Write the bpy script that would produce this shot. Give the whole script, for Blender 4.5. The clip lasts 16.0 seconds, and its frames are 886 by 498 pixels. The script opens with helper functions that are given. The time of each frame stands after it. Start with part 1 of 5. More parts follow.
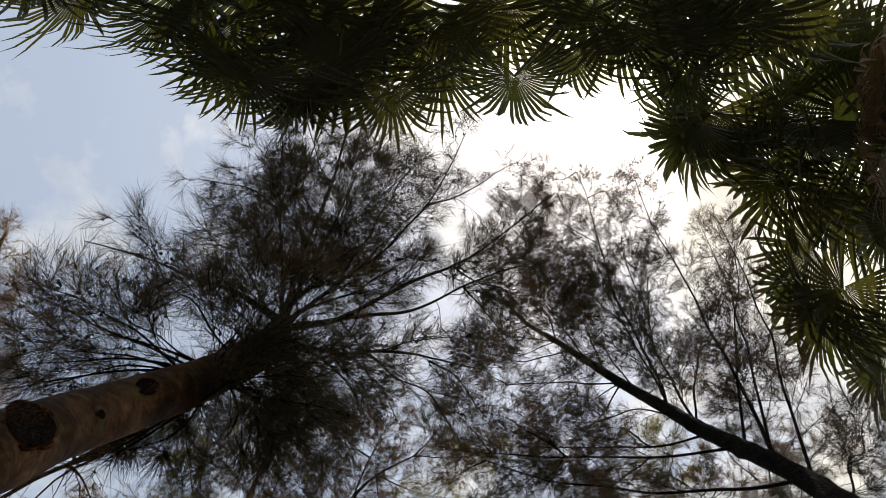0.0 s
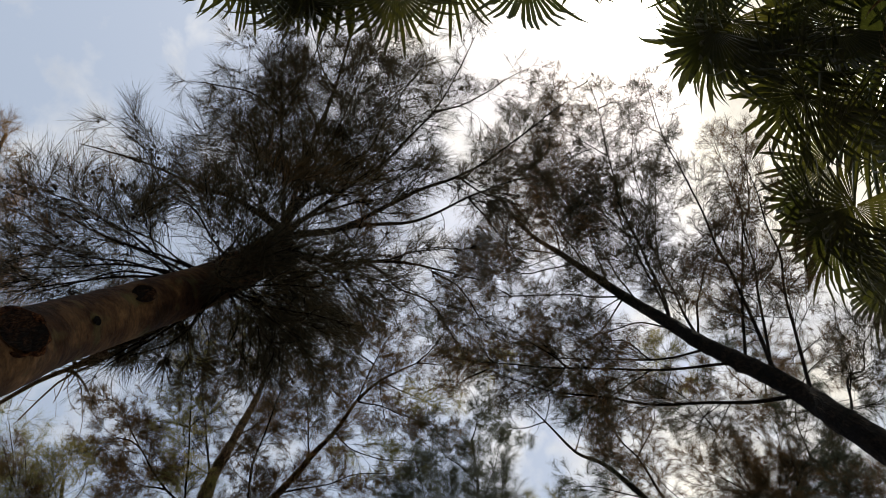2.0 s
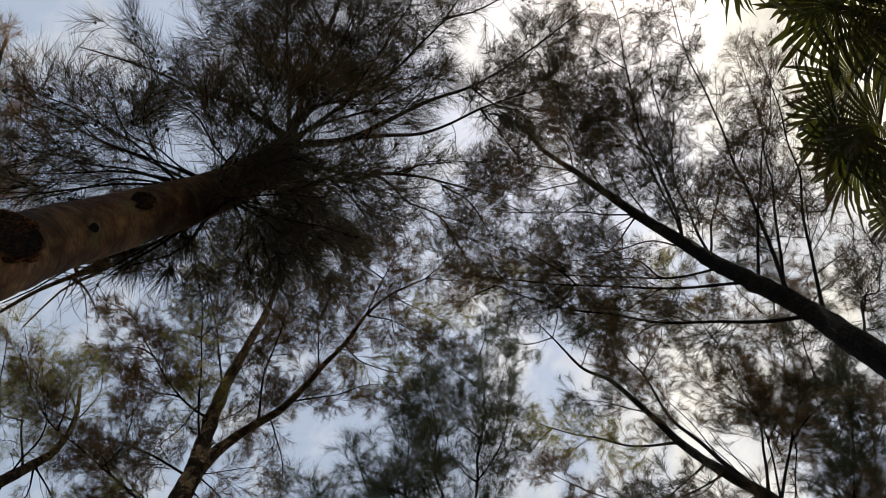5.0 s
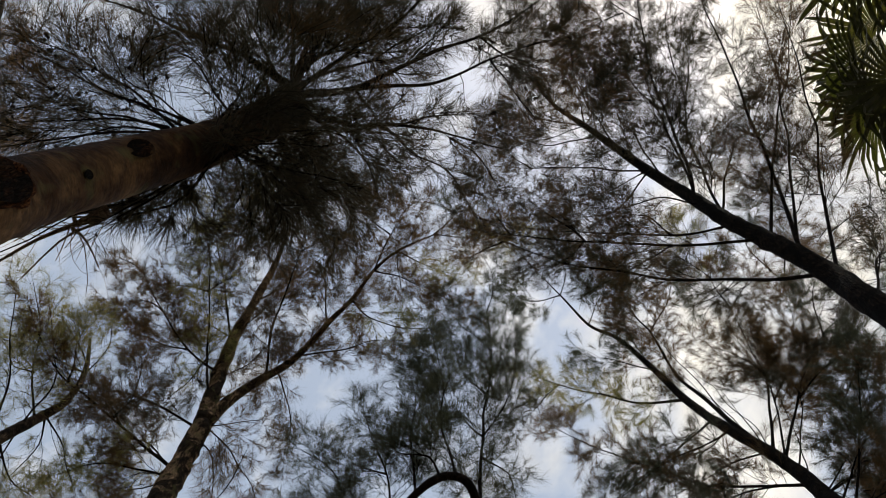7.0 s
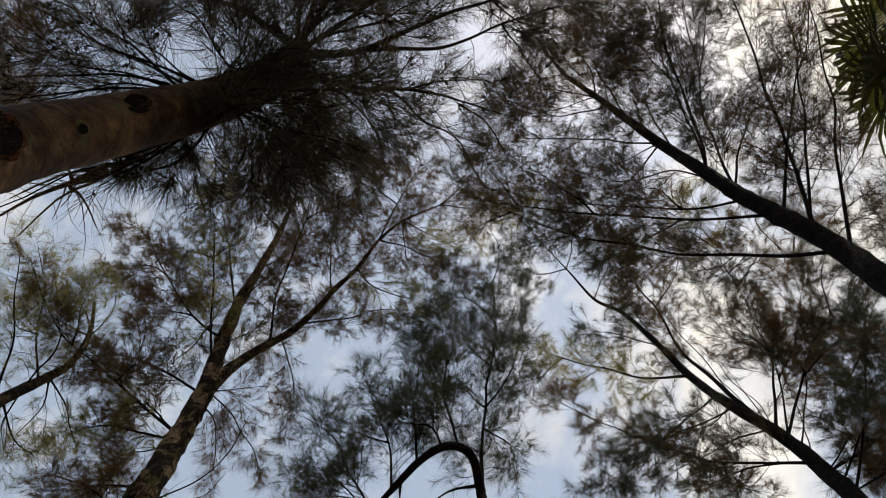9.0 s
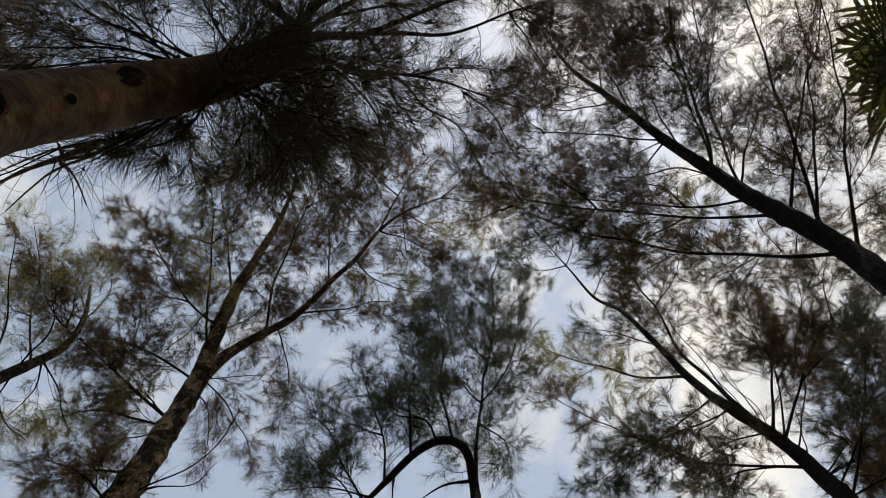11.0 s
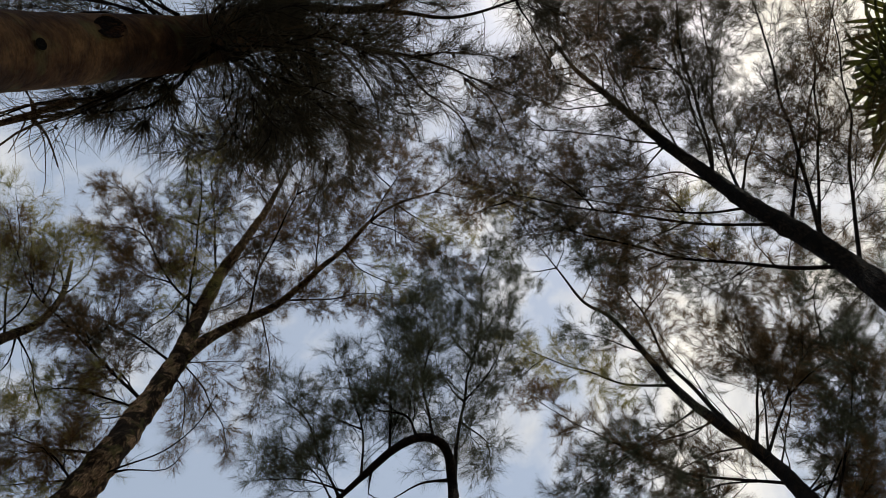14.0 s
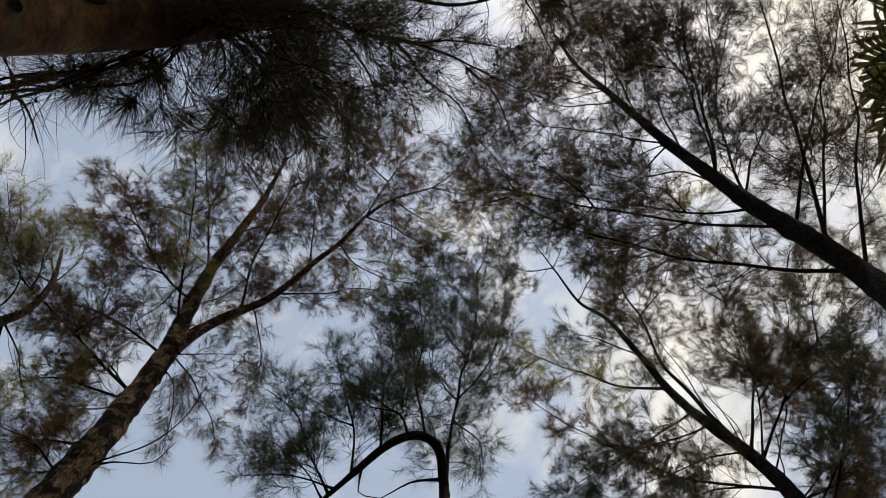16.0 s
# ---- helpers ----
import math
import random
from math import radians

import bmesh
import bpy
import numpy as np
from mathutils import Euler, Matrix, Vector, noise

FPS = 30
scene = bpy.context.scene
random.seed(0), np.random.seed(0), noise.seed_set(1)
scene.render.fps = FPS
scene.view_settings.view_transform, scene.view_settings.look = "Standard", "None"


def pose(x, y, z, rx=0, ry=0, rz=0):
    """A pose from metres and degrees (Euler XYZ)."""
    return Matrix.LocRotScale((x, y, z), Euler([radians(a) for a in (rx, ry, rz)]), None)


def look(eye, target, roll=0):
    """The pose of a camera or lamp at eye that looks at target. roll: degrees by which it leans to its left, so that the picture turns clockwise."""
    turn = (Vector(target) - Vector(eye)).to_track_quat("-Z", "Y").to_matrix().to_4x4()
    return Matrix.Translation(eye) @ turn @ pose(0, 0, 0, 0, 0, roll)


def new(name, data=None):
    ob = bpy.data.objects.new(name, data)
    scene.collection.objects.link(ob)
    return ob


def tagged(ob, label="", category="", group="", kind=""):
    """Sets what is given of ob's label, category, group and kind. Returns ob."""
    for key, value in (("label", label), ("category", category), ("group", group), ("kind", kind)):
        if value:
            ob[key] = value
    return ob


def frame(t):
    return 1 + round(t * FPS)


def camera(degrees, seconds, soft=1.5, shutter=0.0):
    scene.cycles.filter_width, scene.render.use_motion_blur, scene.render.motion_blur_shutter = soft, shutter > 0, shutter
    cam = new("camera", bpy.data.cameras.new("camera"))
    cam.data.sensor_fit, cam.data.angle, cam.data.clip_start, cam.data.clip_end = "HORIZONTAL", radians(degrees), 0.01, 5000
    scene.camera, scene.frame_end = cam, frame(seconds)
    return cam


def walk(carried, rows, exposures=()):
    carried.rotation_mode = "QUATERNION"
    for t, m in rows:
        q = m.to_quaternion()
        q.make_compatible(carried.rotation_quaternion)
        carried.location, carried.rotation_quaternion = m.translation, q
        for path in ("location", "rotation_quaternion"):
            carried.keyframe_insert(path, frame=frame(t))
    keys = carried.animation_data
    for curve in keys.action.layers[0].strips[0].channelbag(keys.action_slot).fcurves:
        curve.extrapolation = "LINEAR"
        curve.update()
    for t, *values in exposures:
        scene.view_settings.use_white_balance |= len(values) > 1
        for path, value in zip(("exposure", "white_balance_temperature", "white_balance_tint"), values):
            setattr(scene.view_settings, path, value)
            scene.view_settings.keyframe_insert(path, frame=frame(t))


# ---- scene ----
cam = camera(62.0, 16.0, soft=0.75)
PATH = [
    (0, pose(-0.000, 0.000, 1.200, 178.86, 0.05, -0.01)),
    (0.5, pose(0.001, 0.004, 1.236, 177.15, -0.06, -0.23)),
    (1, pose(0.003, 0.006, 1.260, 175.33, -0.18, -0.44)),
    (1.5, pose(0.004, 0.006, 1.283, 173.50, -0.32, -0.71)),
    (2, pose(0.006, 0.009, 1.311, 171.92, -0.46, -0.97)),
    (2.5, pose(0.007, 0.016, 1.335, 170.60, -0.61, -1.18)),
    (3, pose(0.004, 0.024, 1.350, 169.40, -0.72, -1.34)),
    (3.5, pose(0.005, 0.028, 1.370, 168.28, -0.95, -1.49)),
    (4, pose(0.008, 0.035, 1.386, 167.31, -1.10, -1.52)),
    (6.5, pose(0.019, 0.085, 1.472, 162.97, -2.00, -1.77)),
    (7, pose(0.024, 0.098, 1.492, 162.20, -2.18, -1.81)),
    (7.5, pose(0.024, 0.117, 1.520, 161.52, -2.31, -1.87)),
    (8, pose(0.023, 0.131, 1.540, 160.96, -2.48, -2.03)),
    (8.5, pose(0.023, 0.142, 1.557, 160.46, -2.74, -2.37)),
    (9, pose(0.022, 0.149, 1.571, 160.06, -2.99, -2.75)),
    (11.5, pose(0.016, 0.227, 1.679, 159.74, -3.63, -4.86)),
    (12, pose(0.011, 0.245, 1.704, 159.76, -3.74, -5.57)),
    (12.5, pose(0.008, 0.267, 1.733, 159.78, -3.75, -6.08)),
    (13, pose(0.008, 0.283, 1.754, 159.79, -3.78, -6.58)),
    (13.5, pose(0.007, 0.302, 1.782, 159.80, -3.80, -7.03)),
    (14, pose(0.006, 0.319, 1.808, 159.76, -3.85, -7.47)),
    (14.5, pose(0.004, 0.331, 1.827, 159.72, -3.93, -7.84)),
    (15, pose(0.003, 0.352, 1.858, 159.74, -3.96, -8.16)),
    (15.5, pose(0.002, 0.379, 1.895, 159.78, -3.98, -8.51)),
    (16, pose(0.001, 0.399, 1.923, 159.75, -4.01, -8.83)),
]
walk(cam, PATH, [(0.0, 0.12, 6800, 10), (4.0, 0.08, 6800, 10), (9.0, 0.06, 6780, 10), (16.0, -0.02, 6720, 10)])

# ---- sky and sun ----
SUN = Vector((0.2263, -0.1399, 0.9640))
world = bpy.data.worlds.new("sky")
scene.world = world
world.use_nodes = True


def link(tree, a, b):
    tree.links.new(a, b)


def node(tree, kind, **values):
    n = tree.nodes.new(kind)
    for key, value in values.items():
        n.inputs[key.replace("_", " ")].default_value = value
    return n


def math_node(tree, op, a, b=None, clamp=False):
    n = tree.nodes.new("ShaderNodeMath")
    n.operation, n.use_clamp = op, clamp
    for slot, v in enumerate((a, b)):
        if v is None:
            continue
        if isinstance(v, (int, float)):
            n.inputs[slot].default_value = v
        else:
            link(tree, v, n.inputs[slot])
    return n.outputs[0]


def ramp(tree, fac, *stops):
    n = tree.nodes.new("ShaderNodeValToRGB")
    els = n.color_ramp.elements
    while len(els) < len(stops):
        els.new(0.5)
    for el, (pos, col) in zip(els, stops):
        el.position = pos
        el.color = (*col, 1) if len(col) == 3 else col
    link(tree, fac, n.inputs["Fac"])
    return n.outputs["Color"]


def mix(tree, fac, a, b, blend="MIX"):
    n = tree.nodes.new("ShaderNodeMix")
    n.data_type, n.blend_type = "RGBA", blend
    for slot, v in ((0, fac), (6, a), (7, b)):
        if isinstance(v, (int, float)):
            n.inputs[slot].default_value = v
        elif isinstance(v, tuple):
            n.inputs[slot].default_value = (*v, 1)
        else:
            link(tree, v, n.inputs[slot])
    return n.outputs[2]


def build_sky():
    t = world.node_tree
    t.nodes.clear()
    sky = t.nodes.new("ShaderNodeTexSky")
    sky.sky_type, sky.sun_disc = "NISHITA", False
    sky.sun_elevation = math.asin(SUN.z)
    sky.sun_rotation = math.atan2(SUN.x, SUN.y)
    sky.air_density, sky.dust_density, sky.ozone_density = 1.0, 1.2, 0.35
    base = t.nodes.new("ShaderNodeVectorMath")
    base.operation = "SCALE"
    link(t, sky.outputs[0], base.inputs[0])
    base.inputs["Scale"].default_value = SKY
    whole = t.nodes.new("ShaderNodeTexCoord")
    drift = t.nodes.new("ShaderNodeMapping")
    drift.inputs["Location"].default_value = CLOUD_DRIFT
    link(t, whole.outputs["Generated"], drift.inputs["Vector"])
    # broken cloud, with softer veils between
    big = node(t, "ShaderNodeTexNoise", Scale=3.1, Detail=7.0, Roughness=0.58, Distortion=0.35)
    link(t, drift.outputs[0], big.inputs["Vector"])
    soft = node(t, "ShaderNodeTexNoise", Scale=1.3, Detail=3.0, Roughness=0.5)
    link(t, drift.outputs[0], soft.inputs["Vector"])
    # haze thickens towards the sun's side of the sky
    dot = t.nodes.new("ShaderNodeVectorMath")
    dot.operation = "DOT_PRODUCT"
    link(t, whole.outputs["Generated"], dot.inputs[0])
    dot.inputs[1].default_value = SUN
    near = math_node(t, "MAXIMUM", dot.outputs["Value"], 0.0)
    wide = math_node(t, "POWER", near, 9.0)
    lobe = math_node(t, "POWER", near, 60.0)
    core = math_node(t, "POWER", near, 900.0)
    cover = math_node(t, "ADD", big.outputs["Fac"], math_node(t, "MULTIPLY", soft.outputs["Fac"], 0.45))
    cover = math_node(t, "ADD", cover, math_node(t, "MULTIPLY", wide, CLOUD_SUN))
    bank = t.nodes.new("ShaderNodeVectorMath")
    bank.operation = "DOT_PRODUCT"
    link(t, whole.outputs["Generated"], bank.inputs[0])
    bank.inputs[1].default_value = CLOUD_BANK
    cover = math_node(t, "ADD", cover, bank.outputs["Value"])
    cloud = math_node(t, "MULTIPLY", math_node(t, "SUBTRACT", cover, CLOUD_FROM), CLOUD_EDGE, clamp=True)
    # thin wisps in the clear blue
    wisp = node(t, "ShaderNodeTexNoise", Scale=7.5, Detail=6.0, Roughness=0.55, Distortion=0.2)
    link(t, drift.outputs[0], wisp.inputs["Vector"])
    thin = math_node(t, "MULTIPLY", math_node(t, "SUBTRACT", wisp.outputs["Fac"], 0.54), 2.6, clamp=True)
    cloud = math_node(t, "MAXIMUM", cloud, math_node(t, "MINIMUM", thin, 0.55))
    grey = node(t, "ShaderNodeTexNoise", Scale=6.5, Detail=6.0, Roughness=0.6, Distortion=0.6)
    link(t, drift.outputs[0], grey.inputs["Vector"])
    shade = math_node(t, "ADD", math_node(t, "MULTIPLY", grey.outputs["Fac"], 1.5), CLOUD_WHITE - 0.80)
    white = math_node(t, "ADD", math_node(t, "ADD", shade, math_node(t, "MULTIPLY", lobe, 0.08)), math_node(t, "MULTIPLY", core, 9.0))
    lit = t.nodes.new("ShaderNodeVectorMath")
    lit.operation = "SCALE"
    lit.inputs[0].default_value = (1.0, 0.955, 0.865)
    link(t, white, lit.inputs["Scale"])
    veiled = mix(t, 0.40, base.outputs[0], (0.63, 0.69, 0.70))
    both = mix(t, cloud, veiled, lit.outputs[0])
    back = t.nodes.new("ShaderNodeBackground")
    back.inputs["Strength"].default_value = 1.0
    link(t, both, back.inputs["Color"])
    out = t.nodes.new("ShaderNodeOutputWorld")
    link(t, back.outputs[0], out.inputs["Surface"])


SKY, CLOUD_SUN, CLOUD_FROM, CLOUD_EDGE, CLOUD_WHITE = 0.18, 0.10, 0.735, 5.0, 1.10
CLOUD_DRIFT = (0.4, 3.1, 2.2)
CLOUD_BANK = (0.24, -0.03, 0.0)
build_sky()
sun = new("sun", bpy.data.lights.new("sun", "SUN"))
sun.data.energy, sun.data.angle, sun.data.color = 3.0, radians(0.5), (1.0, 0.95, 0.86)
sun.matrix_world = look(SUN * 60, (0, 0, 0))


# ---- materials ----
def material(name):
    m = bpy.data.materials.new(name)
    m.use_nodes = True
    t = m.node_tree
    t.nodes.clear()
    return m, t, t.nodes.new("ShaderNodeOutputMaterial")


def needle_material(name, share, *colours):
    """Thin jointed branchlets: each one of its own tone, letting a little light through."""
    m, t, out = material(name)
    geo = t.nodes.new("ShaderNodeNewGeometry")
    step = 1.0 / (len(colours) - 1)
    col = ramp(t, geo.outputs["Random Per Island"], *[(n * step, c) for n, c in enumerate(colours)])
    where = t.nodes.new("ShaderNodeTexCoord")
    patch = node(t, "ShaderNodeTexNoise", Scale=0.9, Detail=3.0)
    link(t, where.outputs["Object"], patch.inputs["Vector"])
    col = mix(t, 1.0, col, ramp(t, patch.outputs["Fac"], (0.3, (0.65, 0.7, 0.75)), (0.7, (1.3, 1.15, 0.95))), "MULTIPLY")
    body = node(t, "ShaderNodeBsdfPrincipled", Roughness=0.6)
    body.inputs["Specular IOR Level"].default_value = 0.2
    link(t, col, body.inputs["Base Color"])
    thin = t.nodes.new("ShaderNodeBsdfTranslucent")
    link(t, col, thin.inputs["Color"])
    both = t.nodes.new("ShaderNodeMixShader")
    both.inputs[0].default_value = share
    link(t, body.outputs[0], both.inputs[1])
    link(t, thin.outputs[0], both.inputs[2])
    link(t, both.outputs[0], out.inputs["Surface"])
    return m


def bark_material(name, dark, light, moss=0.0, scale=1.0, patch=(0.46, 0.56)):
    """Fibrous bark: long flaking ridges, fine threads, dark stains that also part the mossy bark's painted sun flecks,
    a little lichen.
    """
    m, t, out = material(name)
    where = t.nodes.new("ShaderNodeTexCoord")
    long = t.nodes.new("ShaderNodeMapping")
    long.inputs["Scale"].default_value = (9 * scale, 9 * scale, 2.2 * scale)
    link(t, where.outputs["Object"], long.inputs["Vector"])
    grain = node(t, "ShaderNodeTexNoise", Scale=2.2, Detail=9.0, Roughness=0.68, Distortion=0.8)
    link(t, long.outputs[0], grain.inputs["Vector"])
    threads = node(t, "ShaderNodeTexNoise", Scale=9.0, Detail=5.0, Roughness=0.62, Distortion=0.5)
    link(t, long.outputs[0], threads.inputs["Vector"])
    plates = node(t, "ShaderNodeTexVoronoi", Scale=4.4)
    plates.feature = "DISTANCE_TO_EDGE"
    link(t, long.outputs[0], plates.inputs["Vector"])
    # cracks: dark bark of their own plus crevice shade put into the colour
    crack_and_shade = ramp(t, plates.outputs["Distance"], (0.0, (0.45, 0.42, 0.40)), (0.12, (1, 1, 1)))
    stain_dapple = node(t, "ShaderNodeTexNoise", Scale=4.2 * scale, Detail=6.0, Roughness=0.6, Distortion=0.5)
    link(t, where.outputs["Object"], stain_dapple.inputs["Vector"])
    col = ramp(t, grain.outputs["Fac"], (0.36, dark), (0.60, light))
    col = mix(t, 1.0, col, ramp(t, threads.outputs["Fac"], (0.38, (0.28, 0.26, 0.25)), (0.60, (1.35, 1.35, 1.35))), "MULTIPLY")
    col = mix(t, 1.0, col, crack_and_shade, "MULTIPLY")
    col = mix(t, ramp(t, stain_dapple.outputs["Fac"], (patch[0], (0, 0, 0)), (patch[1], (0.92, 0.92, 0.92))), col, tuple(0.6 * v + 0.003 for v in dark))
    if moss:
        spots = node(t, "ShaderNodeTexNoise", Scale=7.0, Detail=6.0)
        link(t, where.outputs["Object"], spots.inputs["Vector"])
        col = mix(t, ramp(t, spots.outputs["Fac"], (0.54, (0, 0, 0)), (0.68, (moss, moss, moss))), col, (0.15, 0.14, 0.05))
    body = node(t, "ShaderNodeBsdfPrincipled", Roughness=0.92)
    body.inputs["Specular IOR Level"].default_value = 0.12
    link(t, col, body.inputs["Base Color"])
    height = math_node(t, "ADD", math_node(t, "MULTIPLY", grain.outputs["Fac"], 0.7), math_node(t, "MULTIPLY", plates.outputs["Distance"], 0.8))
    height = math_node(t, "ADD", height, math_node(t, "MULTIPLY", threads.outputs["Fac"], 0.35))
    bump = node(t, "ShaderNodeBump", Strength=1.0, Distance=0.035)
    link(t, height, bump.inputs["Height"])
    link(t, bump.outputs[0], body.inputs["Normal"])
    link(t, body.outputs[0], out.inputs["Surface"])
    return m


def smooth_bark_material(name):
    """Old smooth bark: fine wrinkles across the trunk, broad stains, brown weathered patches, a little lichen."""
    m, t, out = material(name)
    where = t.nodes.new("ShaderNodeTexCoord")
    across = t.nodes.new("ShaderNodeMapping")
    across.inputs["Scale"].default_value = (9.0, 9.0, 20.0)
    link(t, where.outputs["Object"], across.inputs["Vector"])
    wrinkle = node(t, "ShaderNodeTexNoise", Scale=1.6, Detail=7.0, Roughness=0.66, Distortion=0.25)
    link(t, across.outputs[0], wrinkle.inputs["Vector"])
    fine = node(t, "ShaderNodeTexNoise", Scale=46.0, Detail=6.0, Roughness=0.7)
    link(t, where.outputs["Object"], fine.inputs["Vector"])
    blotch = node(t, "ShaderNodeTexNoise", Scale=3.6, Detail=5.0, Roughness=0.6, Distortion=0.7)
    link(t, where.outputs["Object"], blotch.inputs["Vector"])
    rust = node(t, "ShaderNodeTexNoise", Scale=5.4, Detail=6.0, Roughness=0.65, Distortion=1.1)
    link(t, where.outputs["Object"], rust.inputs["Vector"])
    col = ramp(t, blotch.outputs["Fac"], (0.36, (0.030, 0.014, 0.006)), (0.50, (0.074, 0.038, 0.017)), (0.66, (0.19, 0.112, 0.052)))
    col = mix(t, 1.0, col, ramp(t, wrinkle.outputs["Fac"], (0.36, (0.50, 0.48, 0.46)), (0.60, (1.2, 1.16, 1.10))), "MULTIPLY")
    col = mix(t, 1.0, col, ramp(t, fine.outputs["Fac"], (0.36, (0.72, 0.71, 0.70)), (0.62, (1.15, 1.15, 1.15))), "MULTIPLY")
    col = mix(t, ramp(t, rust.outputs["Fac"], (0.56, (0, 0, 0)), (0.66, (0.75, 0.75, 0.75))), col, (0.050, 0.026, 0.015))
    spots = node(t, "ShaderNodeTexNoise", Scale=8.5, Detail=6.0)
    link(t, where.outputs["Object"], spots.inputs["Vector"])
    col = mix(t, ramp(t, spots.outputs["Fac"], (0.58, (0, 0, 0)), (0.70, (0.45, 0.45, 0.45))), col, (0.15, 0.15, 0.06))
    body = node(t, "ShaderNodeBsdfPrincipled", Roughness=0.85)
    body.inputs["Specular IOR Level"].default_value = 0.2
    link(t, col, body.inputs["Base Color"])
    height = math_node(t, "ADD", math_node(t, "MULTIPLY", wrinkle.outputs["Fac"], 0.7), math_node(t, "MULTIPLY", fine.outputs["Fac"], 0.25))
    bump = node(t, "ShaderNodeBump", Strength=0.8, Distance=0.02)
    link(t, height, bump.inputs["Height"])
    link(t, bump.outputs[0], body.inputs["Normal"])
    link(t, body.outputs[0], out.inputs["Surface"])
    return m


def fan_material(name, green, through_green, share=0.45):
    m, t, out = material(name)
    info = t.nodes.new("ShaderNodeObjectInfo")
    where = t.nodes.new("ShaderNodeTexCoord")
    streak = node(t, "ShaderNodeTexNoise", Scale=14.0, Detail=5.0, Roughness=0.6)
    link(t, where.outputs["Object"], streak.inputs["Vector"])
    tone = mix(t, 1.0, ramp(t, streak.outputs["Fac"], (0.3, (0.7, 0.72, 0.7)), (0.7, (1.2, 1.15, 1.1))), ramp(t, info.outputs["Random"], (0.0, (0.75, 0.85, 0.9)), (1.0, (1.25, 1.1, 0.9))), "MULTIPLY")
    body = node(t, "ShaderNodeBsdfPrincipled", Roughness=0.42)
    link(t, mix(t, 1.0, tone, green, "MULTIPLY"), body.inputs["Base Color"])
    thin = t.nodes.new("ShaderNodeBsdfTranslucent")
    link(t, mix(t, 1.0, tone, through_green, "MULTIPLY"), thin.inputs["Color"])
    both = t.nodes.new("ShaderNodeMixShader")
    both.inputs[0].default_value = share
    link(t, body.outputs[0], both.inputs[1])
    link(t, thin.outputs[0], both.inputs[2])
    link(t, both.outputs[0], out.inputs["Surface"])
    return m


def ground_material():
    m, t, out = material("needle_litter")
    where = t.nodes.new("ShaderNodeTexCoord")
    fine = node(t, "ShaderNodeTexNoise", Scale=30.0, Detail=8.0, Roughness=0.7)
    link(t, where.outputs["Object"], fine.inputs["Vector"])
    wide = node(t, "ShaderNodeTexNoise", Scale=0.5, Detail=4.0)
    link(t, where.outputs["Object"], wide.inputs["Vector"])
    col = mix(t, wide.outputs["Fac"], ramp(t, fine.outputs["Fac"], (0.3, (0.045, 0.034, 0.024)), (0.7, (0.11, 0.085, 0.06))), ramp(t, fine.outputs["Fac"], (0.3, (0.07, 0.056, 0.042)), (0.7, (0.15, 0.12, 0.09))))
    body = node(t, "ShaderNodeBsdfPrincipled", Roughness=0.95)
    link(t, col, body.inputs["Base Color"])
    bump = node(t, "ShaderNodeBump", Strength=0.6, Distance=0.03)
    link(t, fine.outputs["Fac"], bump.inputs["Height"])
    link(t, bump.outputs[0], body.inputs["Normal"])
    link(t, body.outputs[0], out.inputs["Surface"])
    return m


GREEN = needle_material("needles_dark_green", 0.18, (0.046, 0.044, 0.027), (0.076, 0.069, 0.042), (0.118, 0.096, 0.060))
# warm brown tone stands in for sun glowing in the needles
SUNLIT_BROWN = needle_material("needles_sunlit_brown", 0.30, (0.062, 0.047, 0.022), (0.128, 0.085, 0.040), (0.21, 0.126, 0.060))
GREY_GREEN = needle_material("needles_grey_green", 0.24, (0.04, 0.054, 0.034), (0.072, 0.086, 0.054), (0.115, 0.122, 0.076))
# olive brightened so that the sprays look sunlit from below
SUNLIT_OLIVE = needle_material("needles_sunlit_olive", 0.72, (0.13, 0.14, 0.045), (0.25, 0.24, 0.08), (0.36, 0.29, 0.12))
DRY = needle_material("needles_rust", 0.4, (0.16, 0.10, 0.045), (0.26, 0.16, 0.07), (0.34, 0.22, 0.10))
BARK_NEAR = smooth_bark_material("bark_knobbly")
RUST_BARK = bark_material("bark_rust", (0.03, 0.011, 0.005), (0.22, 0.085, 0.03), 0.0, 2.2, (0.52, 0.66))
# scar wood and hollow, with the shade of the cavity in their colour
SCAR_SHADED = bark_material("bark_scar_shaded", (0.008, 0.004, 0.003), (0.085, 0.040, 0.018), 0.0, 2.6, (0.42, 0.56))
HOLLOW_SHADE = bark_material("bark_hollow_shade", (0.003, 0.0025, 0.002), (0.012, 0.009, 0.006), 0.0, 2.0)
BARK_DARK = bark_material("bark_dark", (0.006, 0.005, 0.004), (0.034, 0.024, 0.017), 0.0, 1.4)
# moss is real; the bright beige between dark patches paints dappled sun
BARK_MOSSY_DAPPLED = bark_material("bark_mossy_sun_dapple", (0.012, 0.008, 0.005), (0.46, 0.31, 0.185), 0.5, 1.1, (0.44, 0.52))
BARK_BROWN = bark_material("bark_brown", (0.010, 0.007, 0.005), (0.16, 0.11, 0.075), 0.2, 1.2, (0.48, 0.58))
# dead wood, its colour made paler to suggest sun on the twigs
DEAD_TWIG_SUNLIT = bark_material("dead_twig_sunlit", (0.16, 0.11, 0.07), (0.42, 0.31, 0.20), 0.0, 3.0, (0.6, 0.7))
CONE = bark_material("woody_cone", (0.04, 0.03, 0.02), (0.09, 0.07, 0.05), 0.0, 6.0)
PALM_BARK = bark_material("palm_bark", (0.12, 0.09, 0.06), (0.26, 0.20, 0.14), 0.0, 1.5)
